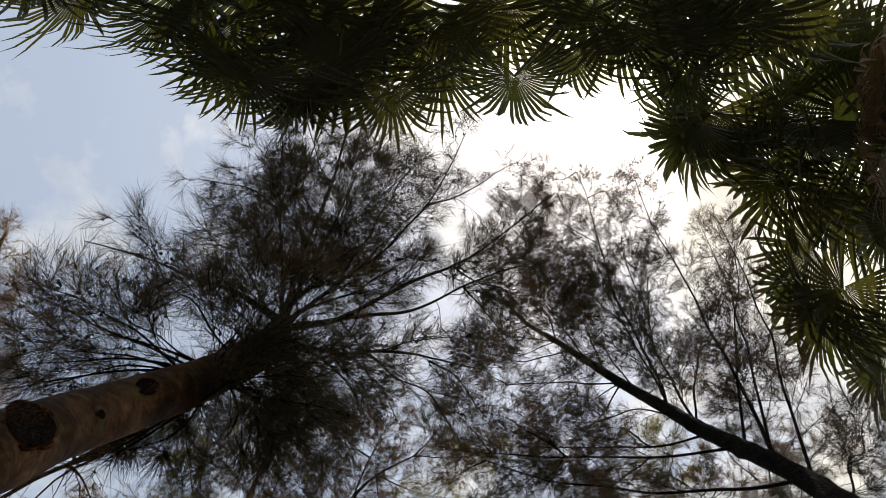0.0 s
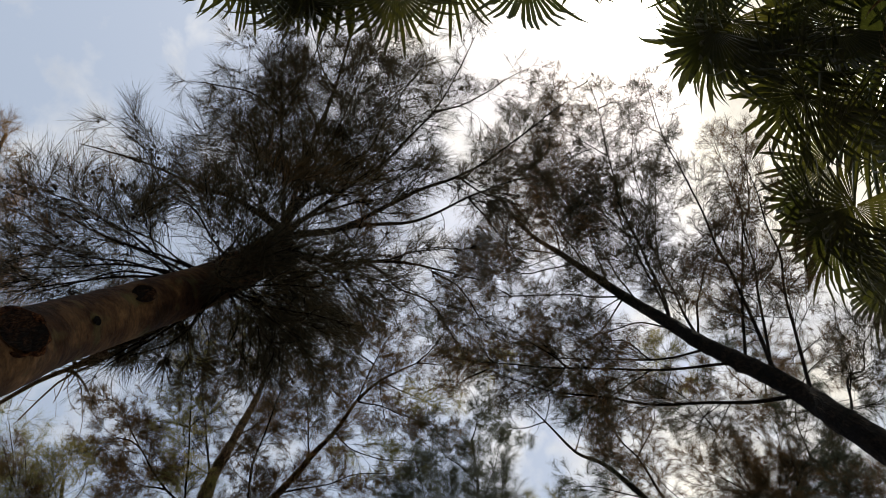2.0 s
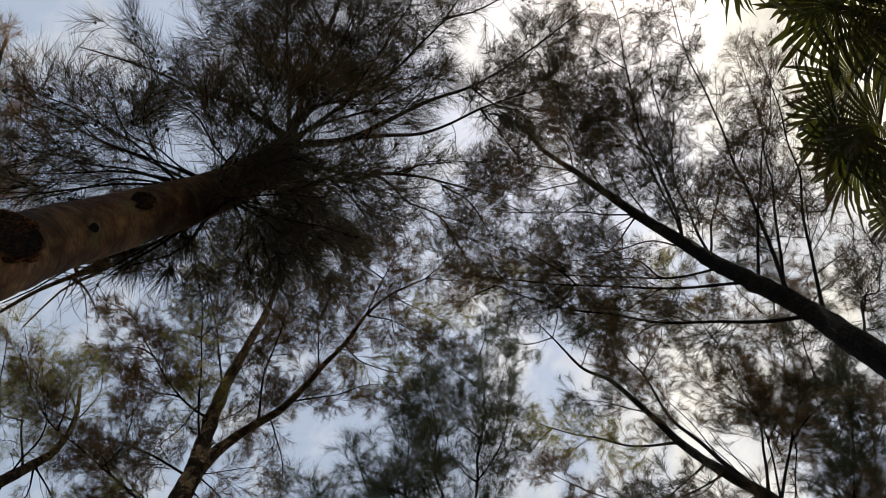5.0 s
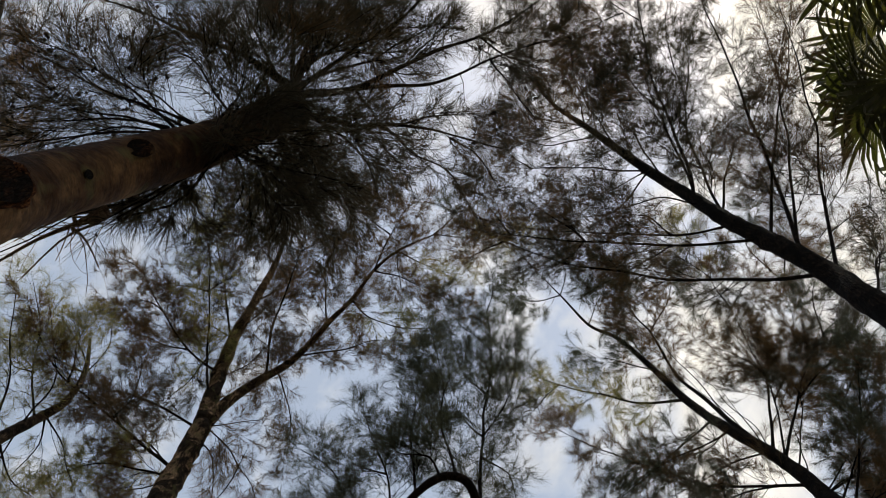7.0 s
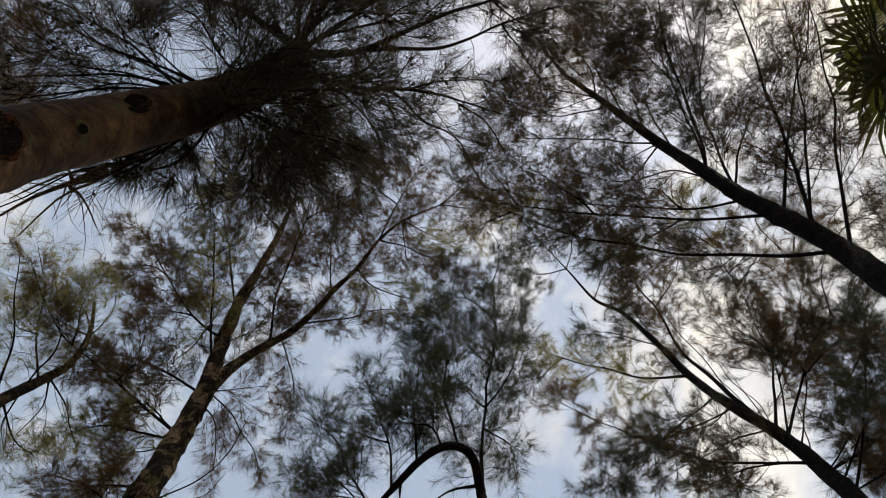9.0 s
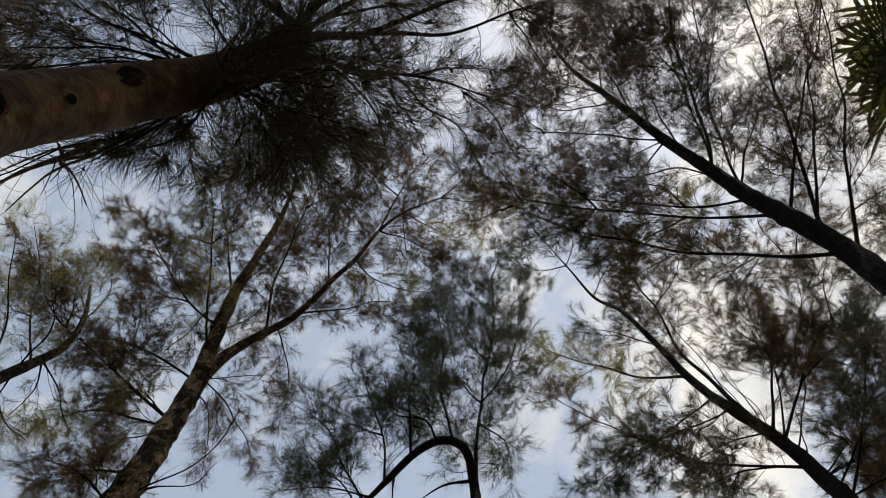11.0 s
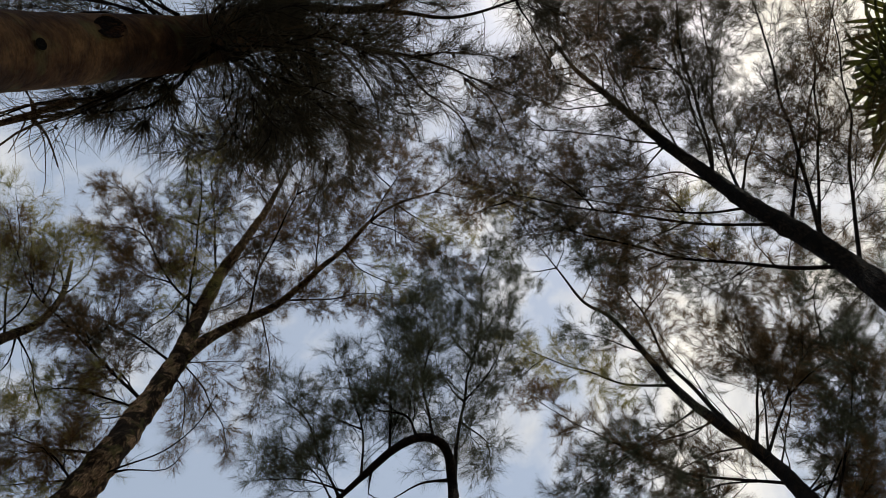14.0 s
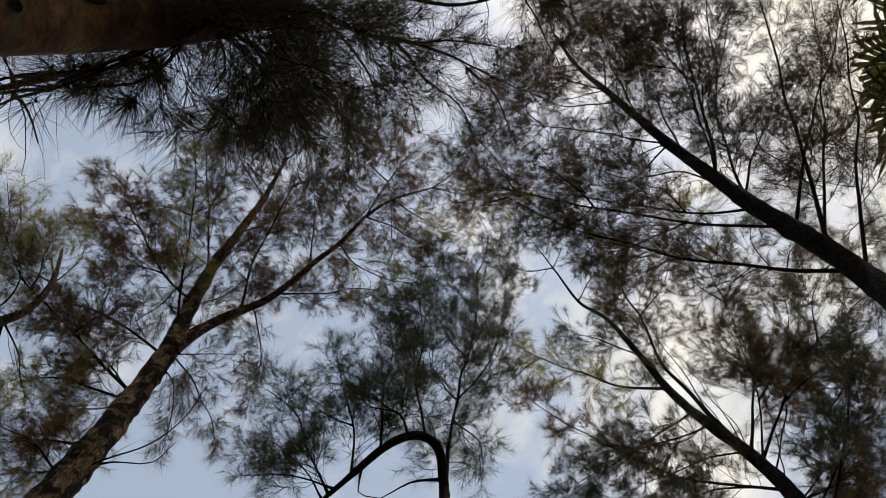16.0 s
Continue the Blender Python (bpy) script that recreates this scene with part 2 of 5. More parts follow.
FAN = fan_material("fan_leaf", (0.016, 0.024, 0.010), (0.17, 0.18, 0.03), 0.20)
FAN_DRY = fan_material("fan_leaf_dry", (0.16, 0.10, 0.05), (0.30, 0.18, 0.06), 0.3)
STALK = fan_material("leaf_stalk", (0.10, 0.12, 0.04), (0.12, 0.14, 0.04), 0.1)
GROUND = ground_material()


# ---- mesh helpers ----
def mesh_of(name, verts, quads, tris, mat, smooth=True):
    """One mesh from arrays of vertices, quads and triangles."""
    verts = np.asarray(verts, np.float32).reshape(-1, 3)
    quads = np.asarray(quads, np.int32).reshape(-1, 4)
    tris = np.asarray(tris, np.int32).reshape(-1, 3)
    me = bpy.data.meshes.new(name)
    me.vertices.add(len(verts))
    me.vertices.foreach_set("co", verts.ravel())
    loops = np.concatenate([quads.ravel(), tris.ravel()])
    me.loops.add(len(loops))
    me.loops.foreach_set("vertex_index", loops)
    me.polygons.add(len(quads) + len(tris))
    me.polygons.foreach_set("loop_start", np.concatenate([np.arange(len(quads)) * 4, len(quads) * 4 + np.arange(len(tris)) * 3]).astype(np.int32))
    me.polygons.foreach_set("use_smooth", np.full(len(quads) + len(tris), smooth))
    me.update(calc_edges=True)
    me.validate()
    me.materials.append(mat)
    return me


def part(name, me, parent, label=""):
    ob = new(name, me)
    ob.parent = parent
    return tagged(ob, label)


def smooth_line(points, step):
    """A Catmull-Rom curve through the points, sampled about every step metres."""
    p = np.array(points, float)
    p = np.vstack([2 * p[0] - p[1], p, 2 * p[-1] - p[-2]])
    out = []
    for i in range(1, len(p) - 2):
        n = max(2, int(np.linalg.norm(p[i + 1] - p[i]) / step))
        u = np.linspace(0, 1, n, endpoint=False)[:, None]
        a, b, c, d = p[i - 1 : i + 3]
        out.append(0.5 * (2 * b + (c - a) * u + (2 * a - 5 * b + 4 * c - d) * u**2 + (3 * b - a - 3 * c + d) * u**3))
    return np.vstack([*out, p[-2:-1]])


def unit(v):
    return v / (np.linalg.norm(v, axis=-1, keepdims=True) + 1e-9)


def tube(line, radii, sides, rough=0.0, knobs=()):
    """A closed tapering tube with an uneven surface. knobs: (place, height, width, hollow) swellings."""
    tangent = unit(np.gradient(line, axis=0))
    side = unit(np.cross(tangent, (0.31, 0.95, 0.05)))
    other = np.cross(tangent, side)
    angle = np.linspace(0, 2 * np.pi, sides, endpoint=False)
    along = np.r_[0, np.cumsum(np.linalg.norm(np.diff(line, axis=0), axis=1))]
    verts = np.empty((len(line), sides, 3))
    for i, (c, r) in enumerate(zip(line, radii)):
        for j, a in enumerate(angle):
            way = math.cos(a) * side[i] + math.sin(a) * other[i]
            k = 1.0
            if rough:
                q = Vector(c + way * r)
                k += rough * (noise.noise(q * 5) + 0.6 * noise.noise(q * 14) + 0.35 * noise.noise(q * 34))
                for spot, high, wide, hollow in knobs:
                    off = (q - spot).length_squared / wide**2
                    if off < 5:
                        k += high / r * (math.exp(-off * 1.4) - hollow * math.exp(-off * 7))
            verts[i, j] = c + way * r * k
    i, j = np.meshgrid(np.arange(len(line) - 1), np.arange(sides), indexing="ij")
    a, b = i * sides + j, i * sides + (j + 1) % sides
    quads = np.stack([a, b, b + sides, a + sides], -1).reshape(-1, 4)
    verts = np.vstack([verts.reshape(-1, 3), line[:1], line[-1:]])
    n = len(line) * sides
    ring = np.arange(sides)
    last = n - sides
    tris = np.vstack([np.stack([(ring + 1) % sides, ring, np.full(sides, n)], -1), np.stack([last + ring, last + (ring + 1) % sides, np.full(sides, n + 1)], -1)])
    return verts, quads, tris


def thin_tubes(lines, radii):
    """Three-sided tapering twigs, all of k points: lines (n, k, 3), radii (n, k)."""
    n, k = lines.shape[:2]
    tangent = unit(np.gradient(lines, axis=1))
    side = unit(np.cross(tangent, (0.31, 0.90, 0.25)))
    other = np.cross(tangent, side)
    angle = np.array([0, 2.094, 4.189])
    ring = np.cos(angle)[:, None] * side[:, :, None] + np.sin(angle)[:, None] * other[:, :, None]
    verts = lines[:, :, None] + ring * radii[:, :, None, None]
    t, i, j = np.meshgrid(np.arange(n), np.arange(k - 1), np.arange(3), indexing="ij")
    a, b = (t * k + i) * 3 + j, (t * k + i) * 3 + (j + 1) % 3
    return verts.reshape(-1, 3), np.stack([a, b, b + 3, a + 3], -1).reshape(-1, 4)


# ---- casuarinas ----
rng = np.random.default_rng(7)

# twigs a metre, twig length, needles a metre of twig, needle length, first leafy share of the limb, droop, needle width, bent or straight
STYLES = {
    "full": (12.0, 0.58, 195, 0.20, 0.10, 0.06, 0.0021, True),
    "dense": (17.0, 0.46, 240, 0.20, 0.05, 0.10, 0.0022, True),
    "airy": (10.0, 0.46, 210, 0.19, 0.20, 0.03, 0.0019, True),
    "endtuft": (15.0, 0.50, 340, 0.20, 0.52, 0.05, 0.0021, True),
    "sparse": (9.0, 0.50, 140, 0.21, 0.12, 0.15, 0.0019, True),
    "spike": (14.0, 0.42, 220, 0.21, 0.05, 0.03, 0.0019, True),
    "brush": (26.0, 0.19, 420, 0.21, 0.05, 0.02, 0.0023, True),
    "thick": (9.0, 0.42, 190, 0.21, 0.12, 0.05, 0.0020, True),
    "mass": (15.0, 0.26, 210, 0.21, 0.02, 0.04, 0.0020, True),
    "fringe": (12.0, 0.15, 230, 0.22, 0.05, 0.06, 0.0020, True),
    "tufts": (13.0, 0.54, 430, 0.155, 0.10, 0.08, 0.0021, False),
    "thin": (10.0, 0.50, 400, 0.155, 0.15, 0.08, 0.0021, False),
    "side": (12.0, 0.52, 430, 0.155, 0.18, 0.10, 0.0022, False),
    "far": (14.0, 0.58, 530, 0.17, 0.08, 0.16, 0.0026, False),
    "farend": (14.0, 0.55, 530, 0.17, 0.34, 0.12, 0.0026, False),
    "fare": (14.0, 0.58, 420, 0.22, 0.08, 0.08, 0.0027, False),
    "arch": (3.0, 0.50, 360, 0.24, 0.45, 0.15, 0.0027, False),
    "hang": (14.0, 0.42, 360, 0.20, 0.10, 0.55, 0.0025, False),
    "olive": (7.0, 0.62, 260, 0.22, 0.08, 0.20, 0.0031, False),
    "dry": (11.0, 0.55, 400, 0.21, 0.05, 0.08, 0.0031, False),
    "dead": (16.0, 0.24, 0, 0.2, 0.1, 0.05, 0.002, False),
    "stub": (0.5, 0.04, 0, 0.2, 0.2, 0.0, 0.002, False),
    "bare": (3.0, 0.28, 0, 0.2, 0.2, 0.1, 0.002, False),
}


def needles_along(lines, per_metre, length, droop, wide, first, bent):
    """Bent, pointed strips along the outer part of twigs: vertices, quads and triangles."""
    n, k = lines.shape[:2]
    span = np.linalg.norm(np.diff(lines, axis=1), axis=2).sum(1)
    count = np.maximum(3, (span * (1 - first) * per_metre).astype(int))
    which = np.repeat(np.arange(n), count)
    m = len(which)
    u = first + (1 - first) * rng.random(m) ** 0.75
    pos = np.minimum(u * (k - 1), k - 1.001)
    low = pos.astype(int)
    f = (pos - low)[:, None]
    base = lines[which, low] * (1 - f) + lines[which, low + 1] * f
    way = unit(lines[which, low + 1] - lines[which, low])
    out = rng.normal(size=(m, 3))
    out = unit(out - (out * way).sum(1, keepdims=True) * way)
    lean = (0.30 if bent else 0.40) + (0.62 if bent else 0.90) * rng.random((m, 1))
    d1 = unit(way * 0.85 + out * lean)
    d2 = unit(d1 + way * 0.25 + np.array([0, 0, -droop]) + 0.10 * rng.normal(size=(m, 3)))
    size = length * (0.55 + 0.6 * rng.random((m, 1)))
    mid, tip = base + d1 * size * 0.5, base + d1 * size * 0.5 + d2 * size * 0.5
    flat = unit(np.cross(d1, rng.normal(size=(m, 3)))) * wide * 0.5
    if not bent:
        verts = np.stack([base - flat, base + flat, tip], 1)
        return verts.reshape(-1, 3), np.zeros((0, 4), int), np.arange(m * 3).reshape(-1, 3)
    verts = np.stack([base - flat, base + flat, mid + flat * 0.9, mid - flat * 0.9, tip], 1)
    o = np.arange(m)[:, None] * 5
    return verts.reshape(-1, 3), o + np.array([0, 1, 2, 3]), o + np.array([3, 2, 4])


def twigs_from(starts, ways, lengths, droop, k=5):
    """Curved twig lines from starting points."""
    n = len(starts)
    lines = np.empty((n, k, 3))
    lines[:, 0] = starts
    way = unit(ways)
    bend = rng.normal(size=(n, 3)) * 0.16 + np.array([0, 0, 0.10 - droop * 0.5])
    for i in range(1, k):
        lines[:, i] = lines[:, i - 1] + way * (lengths / (k - 1))[:, None]
        way = unit(way + bend + rng.normal(size=(n, 3)) * 0.07)
    return lines


def knot(trunk, spot, out, along, size, stretch):
    """A healed branch scar: a lumpy, broken rust-brown lip round a disc painted dark as a shaded hollow, drawn out
    along the trunk.
    """
    y = (along - out * along.dot(out)).normalized() * stretch
    x = out.cross(y.normalized())
    turn = np.linspace(0, 2 * math.pi, 37)
    ring = np.array([spot + (math.cos(a) * x + math.sin(a) * y) * size * (1 + 0.25 * noise.noise(Vector((2 * math.cos(a), 2 * math.sin(a), size * 9)))) - out * size * 0.30 for a in turn])
    fat = size * (0.15 + 0.07 * np.sin(turn)) * (1 + 0.7 * np.array([noise.noise(Vector(p) * 23) for p in ring]))
    part("scar_collar", mesh_of("scar_collar", *tube(ring, fat, 10, 0.15), RUST_BARK if size > 0.07 else BARK_NEAR), trunk, "rust-brown healed collar")
    # nearly flat disc; its dark colour stands for shade in the hollow
    rows, verts, quads, tris = 5, [tuple(spot - out * size * 0.12)], [], []
    for i in range(1, rows + 1):
        f = i / rows
        for j in range(20):
            a = 2 * math.pi * j / 20
            bump = 0.12 * noise.noise(Vector((math.cos(a) * f * 3, math.sin(a) * f * 3, size * 40)))
            verts.append(tuple(spot + (math.cos(a) * x + math.sin(a) * y) * size * f - out * size * (0.12 - 0.04 * f * f + 0.4 * bump)))
    tris = [(0, 1 + j, 1 + (j + 1) % 20) for j in range(20)]
    quads = [(1 + i * 20 + j, 1 + (i + 1) * 20 + j, 1 + (i + 1) * 20 + (j + 1) % 20, 1 + i * 20 + (j + 1) % 20) for i in range(rows - 1) for j in range(20)]
    part("scar_hollow", mesh_of("scar_hollow", verts, quads, tris, SCAR_SHADED if size > 0.03 else HOLLOW_SHADE), trunk, "disc coloured dark as the shaded hollow of a lost branch")


def casuarina(label, brown, r_base, r_top, taper, grow, scars, *points):
    tree = tagged(new("casuarina_tree"), label, "tree", "casuarina grove")
    tree.location = points[0]
    line = smooth_line(points, 0.028 if scars else 0.07) - np.array(points[0])
    line = line + np.array([[noise.noise(Vector(p * 0.9 + o)) for o in (3, 17, 0)] for p in line]) * (0.010 if scars else 0.012) * (1, 1, 0)
    u = np.linspace(0, 1, len(line))
    radii = r_top + (r_base - r_top) * (1 - u) ** taper
    radii *= 1 + 0.45 * np.exp(-line[:, 2] / 0.25)
    if scars:
        radii *= 1 - 0.78 / (1 + np.exp(-(line[:, 2] - 5.95) / 0.14))
    near = bool(scars)
    bark = BARK_NEAR if near else ({0.7: BARK_MOSSY_DAPPLED, 0.5: BARK_BROWN, 0.6: BARK_BROWN}.get(brown, BARK_DARK))
    knobs = []
    for _ in range(24 if near else 34):
        i = rng.integers(4, int(len(line) * 0.8))
        a = rng.uniform(0, 6.28)
        if any(abs(spot[2] - points[0][2] - line[i][2]) < 0.3 for spot, *_ in scars):
            continue
        knobs.append((Vector(line[i] + radii[i] * np.array([math.cos(a), math.sin(a), 0])), radii[i] * rng.uniform(0.10, 0.25), radii[i] * rng.uniform(0.25, 0.55), rng.choice([0.0, 0.0, 1.2])))
    base = Vector(points[0])
    for spot, size, hollow, stretch in scars:
        knobs.append((Vector(spot) - base, size * 0.26, size * 1.2, hollow))
    trunk = part("trunk", mesh_of("trunk", *tube(line, radii, 56 if near else 22, 0.05 if near else (0.22 if brown == 0.7 else 0.13), knobs), bark), tree)
    for spot, size, hollow, stretch in scars:
        if hollow:
            i = int(np.argmin(np.linalg.norm(line - np.array(Vector(spot) - base), axis=1)))
            out = (Vector(spot) - base - Vector(line[i])).normalized()
            along = Vector(line[i + 3] - line[i - 3]).normalized()
            knot(trunk, Vector(line[i]) + out * (radii[i] + size * 0.30), out, along, size * 0.75, stretch)
    tree["brown"], tree["grow"] = brown, grow
    return tree


def limb(tree, radius, style, *points):
    tw, tlen, dense, nlen, bare, droop, wide, bent = STYLES[style]
    grow = tree["grow"]
    tw, tlen, dense, nlen, wide = tw / grow, tlen * grow, dense / grow**0.5, nlen * grow**0.7, wide * grow
    base = np.array(tree.location)
    line = smooth_line(points, 0.10) - base
    seg = np.r_[0, np.cumsum(np.linalg.norm(np.diff(line, axis=0), axis=1))]
    span = seg[-1]
    u = seg / span
    # slight crookedness, none at the joint
    thin = radius < 0.012
    wob = np.array([[noise.noise(Vector(p * (2.1 if thin else 1.3) + o)) for o in (0, 11, 23)] for p in line]) * (0.085 if thin else 0.05) * np.sin(u * 3.1416)[:, None]
    line = line + wob
    radii = radius * (1 - 0.86 * u ** 0.8) * (1 + 0.7 * np.exp(-seg / (3 * radius + 0.02))) + 0.002
    v, q, t = tube(line, radii, 8, 0.06)
    # twigs
    count = max(2, int(span * (1 - bare) * tw))
    at = bare + (1 - bare) * (np.arange(count) + rng.random(count)) / count
    at[-1] = 0.995
    start = np.stack([np.interp(at, u, line[:, i]) for i in range(3)], 1)
    tangent = np.stack([np.interp(at, u, c) for c in unit(np.gradient(line, axis=0)).T], 1)
    out = rng.normal(size=(count, 3)) * (1, 1, 0.75)
    out = unit(out - (out * tangent).sum(1, keepdims=True) * tangent)
    angle = rng.uniform(0.45, 1.05, count)
    angle[-1] = 0.05
    ways = tangent * np.cos(angle)[:, None] + out * np.sin(angle)[:, None] + np.array([0, 0, 0.12 - droop])
    lengths = tlen * rng.uniform(0.5, 1.25, count) * (1.15 - 0.5 * at)
    lines = twigs_from(start, ways, lengths, droop)
    v2, q2 = thin_tubes(lines, np.linspace(1, 0.4, 5)[None] * np.minimum(0.0055, 0.4 * np.interp(at, u, radii))[:, None])
    sets = [(v, q, t), (v2, q2, np.zeros((0, 3), int))]
    bark = DEAD_TWIG_SUNLIT if style == "dead" else BARK_DARK
    if radius > 0.025 and tree["brown"] in (0.5, 0.7):
        bark = BARK_MOSSY_DAPPLED if tree["brown"] == 0.7 else BARK_BROWN
    leaf = []
    if dense:
        # side shoots on the twigs
        each = 5 if bent else 8
        dense *= 1.0 if bent else 0.62
        w = np.repeat(np.arange(count), each)
        f = rng.uniform(0.25, 0.85, len(w)) * 3.99
        low = f.astype(int)
        s = lines[w, low] + (lines[w, low + 1] - lines[w, low]) * (f - low)[:, None]
        d = unit(lines[w, low + 1] - lines[w, low])
        o = rng.normal(size=(len(w), 3))
        o = unit(o - (o * d).sum(1, keepdims=True) * d)
        shoots = twigs_from(s, d * 0.75 + o * rng.uniform(0.4, 0.9 if bent else 1.5, (len(w), 1)), np.repeat(lengths, each) * rng.uniform(0.28, 0.6, len(w)), droop)
        v3, q3 = thin_tubes(shoots, np.linspace(1, 0.5, 5)[None] * np.full((len(w), 1), 0.0022))
        sets.append((v3, q3, np.zeros((0, 3), int)))
        leaf = [needles_along(lines, dense * 0.8, nlen, droop, wide, 0.6, bent), needles_along(shoots, dense, nlen, droop, wide, 0.3, bent)]
    v, q, t = join(sets)
    branch = part("branch", mesh_of("branch", v, q, t, bark), tree)
    if leaf:
        brown = tree["brown"]
        mat = {"olive": SUNLIT_OLIVE, "dry": DRY, "fare": GREY_GREEN, "arch": GREY_GREEN}.get(style, (GREEN if not style.startswith("far") or rng.random() < 0.5 else GREY_GREEN) if rng.random() > brown * 1.2 else (SUNLIT_OLIVE if style.startswith("far") and rng.random() < 0.2 else SUNLIT_BROWN))
        ob = part("needles", mesh_of("needles", *join(leaf), mat, False), branch)
        tagged(ob, kind="stuff")
    if bent and leaf:
        spots = shoots[rng.integers(0, len(shoots), int(span * 14)), 1] + rng.normal(0, 0.012, (int(span * 14), 3))
        tagged(part("cone_cluster", small_cones(spots), branch, "small dark woody cones"), kind="stuff")
    return branch


def small_cones(spots):
    """Little eight-sided woody cones."""
    ball = np.array([(0, 0, 1.25), (1, 0, 0), (0, 1, 0), (-1, 0, 0), (0, -1, 0), (0, 0, -1.25)])
    face = np.array([(0, 1, 2), (0, 2, 3), (0, 3, 4), (0, 4, 1), (5, 2, 1), (5, 3, 2), (5, 4, 3), (5, 1, 4)])
    size = rng.uniform(0.008, 0.015, (len(spots), 1, 1))
    verts = spots[:, None] + ball * size
    tris = face[None] + np.arange(len(spots))[:, None, None] * 6
    return mesh_of("cone_cluster", verts, np.zeros((0, 4), int), tris, CONE)


def join(sets):
    off, v, q, t = 0, [], [], []
    for a, b, c in sets:
        v.append(a), q.append(np.asarray(b).reshape(-1, 4) + off), t.append(np.asarray(c).reshape(-1, 3) + off)
        off += len(a)
    return np.vstack(v), np.vstack(q), np.vstack(t)


# ---- ground ----
def build_ground():
    """One sheet to the horizon, gently uneven near the trees."""
    rings = [0.0] + [0.5 * 1.16**i for i in range(58)]
    n = 48
    verts, quads, tris = [(0, 0, -0.02)], [], []
    for r in rings[1:]:
        for j in range(n):
            a = 2 * math.pi * j / n
            x, y = r * math.cos(a), r * math.sin(a)
            verts.append((x, y, -0.02 + 0.03 * noise.noise(Vector((x * 0.5, y * 0.5, 0)))))
    for j in range(n):
        tris.append((0, 1 + j, 1 + (j + 1) % n))
    for i in range(len(rings) - 2):
        for j in range(n):
            a, b = 1 + i * n + j, 1 + i * n + (j + 1) % n
            quads.append((a, a + n, b + n, b))
    ob = new("ground", mesh_of("ground", verts, quads, tris, GROUND))
    tagged(ob, "sandy ground strewn with brown casuarina needles", "ground", kind="structure")


build_ground()


def build_sky_blocker():
    """An added, unseen ring of wood below the view that blocks low sky light: many rough crowns on thin stems."""
    r = np.random.default_rng(31)
    n = 150
    a = np.linspace(0, 2 * np.pi, n, endpoint=False) + r.uniform(-0.02, 0.02, n)
    d = r.uniform(19, 34, n)
    tall = d * r.uniform(0.46, 0.58, n)
    verts, quads, tris = [], [], []
    for x, y, h in zip(np.cos(a) * d, np.sin(a) * d, tall):
        stem = np.array([(x, y, -0.1), (x + r.normal(0, 0.2), y + r.normal(0, 0.2), h * 0.5), (x + r.normal(0, 0.4), y, h * 0.95)])
        v, q, t = tube(smooth_line(stem, 1.5), np.linspace(0.16, 0.03, len(smooth_line(stem, 1.5))), 6)
        verts.append((v, q, t))
        m = 420
        f = r.random(m) ** 0.8
        wide = (1.2 + 0.11 * h) * np.sin(np.pi * (0.08 + 0.9 * f)) ** 0.7
        turn = r.uniform(0, 2 * np.pi, m)
        far = wide * np.sqrt(r.random(m))
        c = np.stack([x + np.cos(turn) * far, y + np.sin(turn) * far, h * (0.06 + 0.94 * f)], 1)
        p = [c + r.normal(0, 0.30, (m, 3)) for _ in range(3)]
        verts.append((np.stack(p, 1).reshape(-1, 3), np.zeros((0, 4), int), np.arange(m * 3).reshape(-1, 3)))
    ob = new("distant_wood", mesh_of("distant_wood", *join(verts), SUNLIT_BROWN, False))
    tagged(ob, "unseen ring of dark green wood added to block low sky light", "wood", kind="stuff")


build_sky_blocker()

# ---- the grove ----

tree_a = casuarina('near casuarina with a knobbly grey-brown trunk and dense dark needles', 0.08, 0.15, 0.006, 0.55, 1.0, (((-1.30, 0.61, 3.49), 0.1, 1.4, 1.25), ((-1.25, 0.65, 4.29), 0.056, 1.4, 1.6), ((-1.27, 0.67, 3.93), 0.024, 1.2, 1.3), ((-1.22, 0.63, 4.58), 0.05, 0, 1), ((-1.28, 0.64, 4.12), 0.05, 0, 1), ((-1.27, 0.68, 3.72), 0.04, 0, 1)),
    (-1.60, 0.60, 0.00), (-1.54, 0.62, 1.05), (-1.47, 0.65, 2.10), (-1.43, 0.66, 2.80), (-1.40, 0.67, 3.22), (-1.39, 0.68, 3.50), (-1.39, 0.70, 3.85), (-1.35, 0.72, 4.20), (-1.28, 0.73, 4.55), (-1.23, 0.74, 4.90), (-1.13, 0.71, 5.25), (-1.03, 0.62, 5.80), (-1.11, 0.44, 6.60), (-1.17, 0.07, 7.60), (-1.12, -0.48, 8.60), (-1.07, -1.10, 9.40), (-0.95, -1.89, 10.20))
limb(tree_a, 0.014, 'full', (-1.04, 0.59, 5.95), (-1.22, 0.15, 6.84), (-1.42, -0.37, 7.63), (-1.53, -0.89, 8.28))
limb(tree_a, 0.007, 'airy', (-1.35, -0.18, 7.36), (-1.60, -0.36, 7.58), (-1.93, -0.45, 7.79), (-2.24, -0.50, 7.98))
limb(tree_a, 0.014, 'full', (-1.04, 0.59, 5.95), (-0.99, 0.07, 7.27), (-0.86, -0.43, 8.15), (-0.81, -0.77, 8.63))
limb(tree_a, 0.020, 'airy', (-1.03, 0.60, 5.90), (-0.73, 0.60, 6.42), (-0.37, 0.43, 7.09), (0.09, 0.28, 7.72), (0.47, 0.08, 8.19), (0.97, -0.29, 8.80), (1.21, -0.45, 9.05))
limb(tree_a, 0.017, 'endtuft', (-0.95, 0.60, 6.04), (-0.60, 0.61, 6.68), (-0.20, 0.62, 7.25), (0.19, 0.47, 7.75), (0.57, 0.35, 8.17), (0.94, 0.28, 8.52))
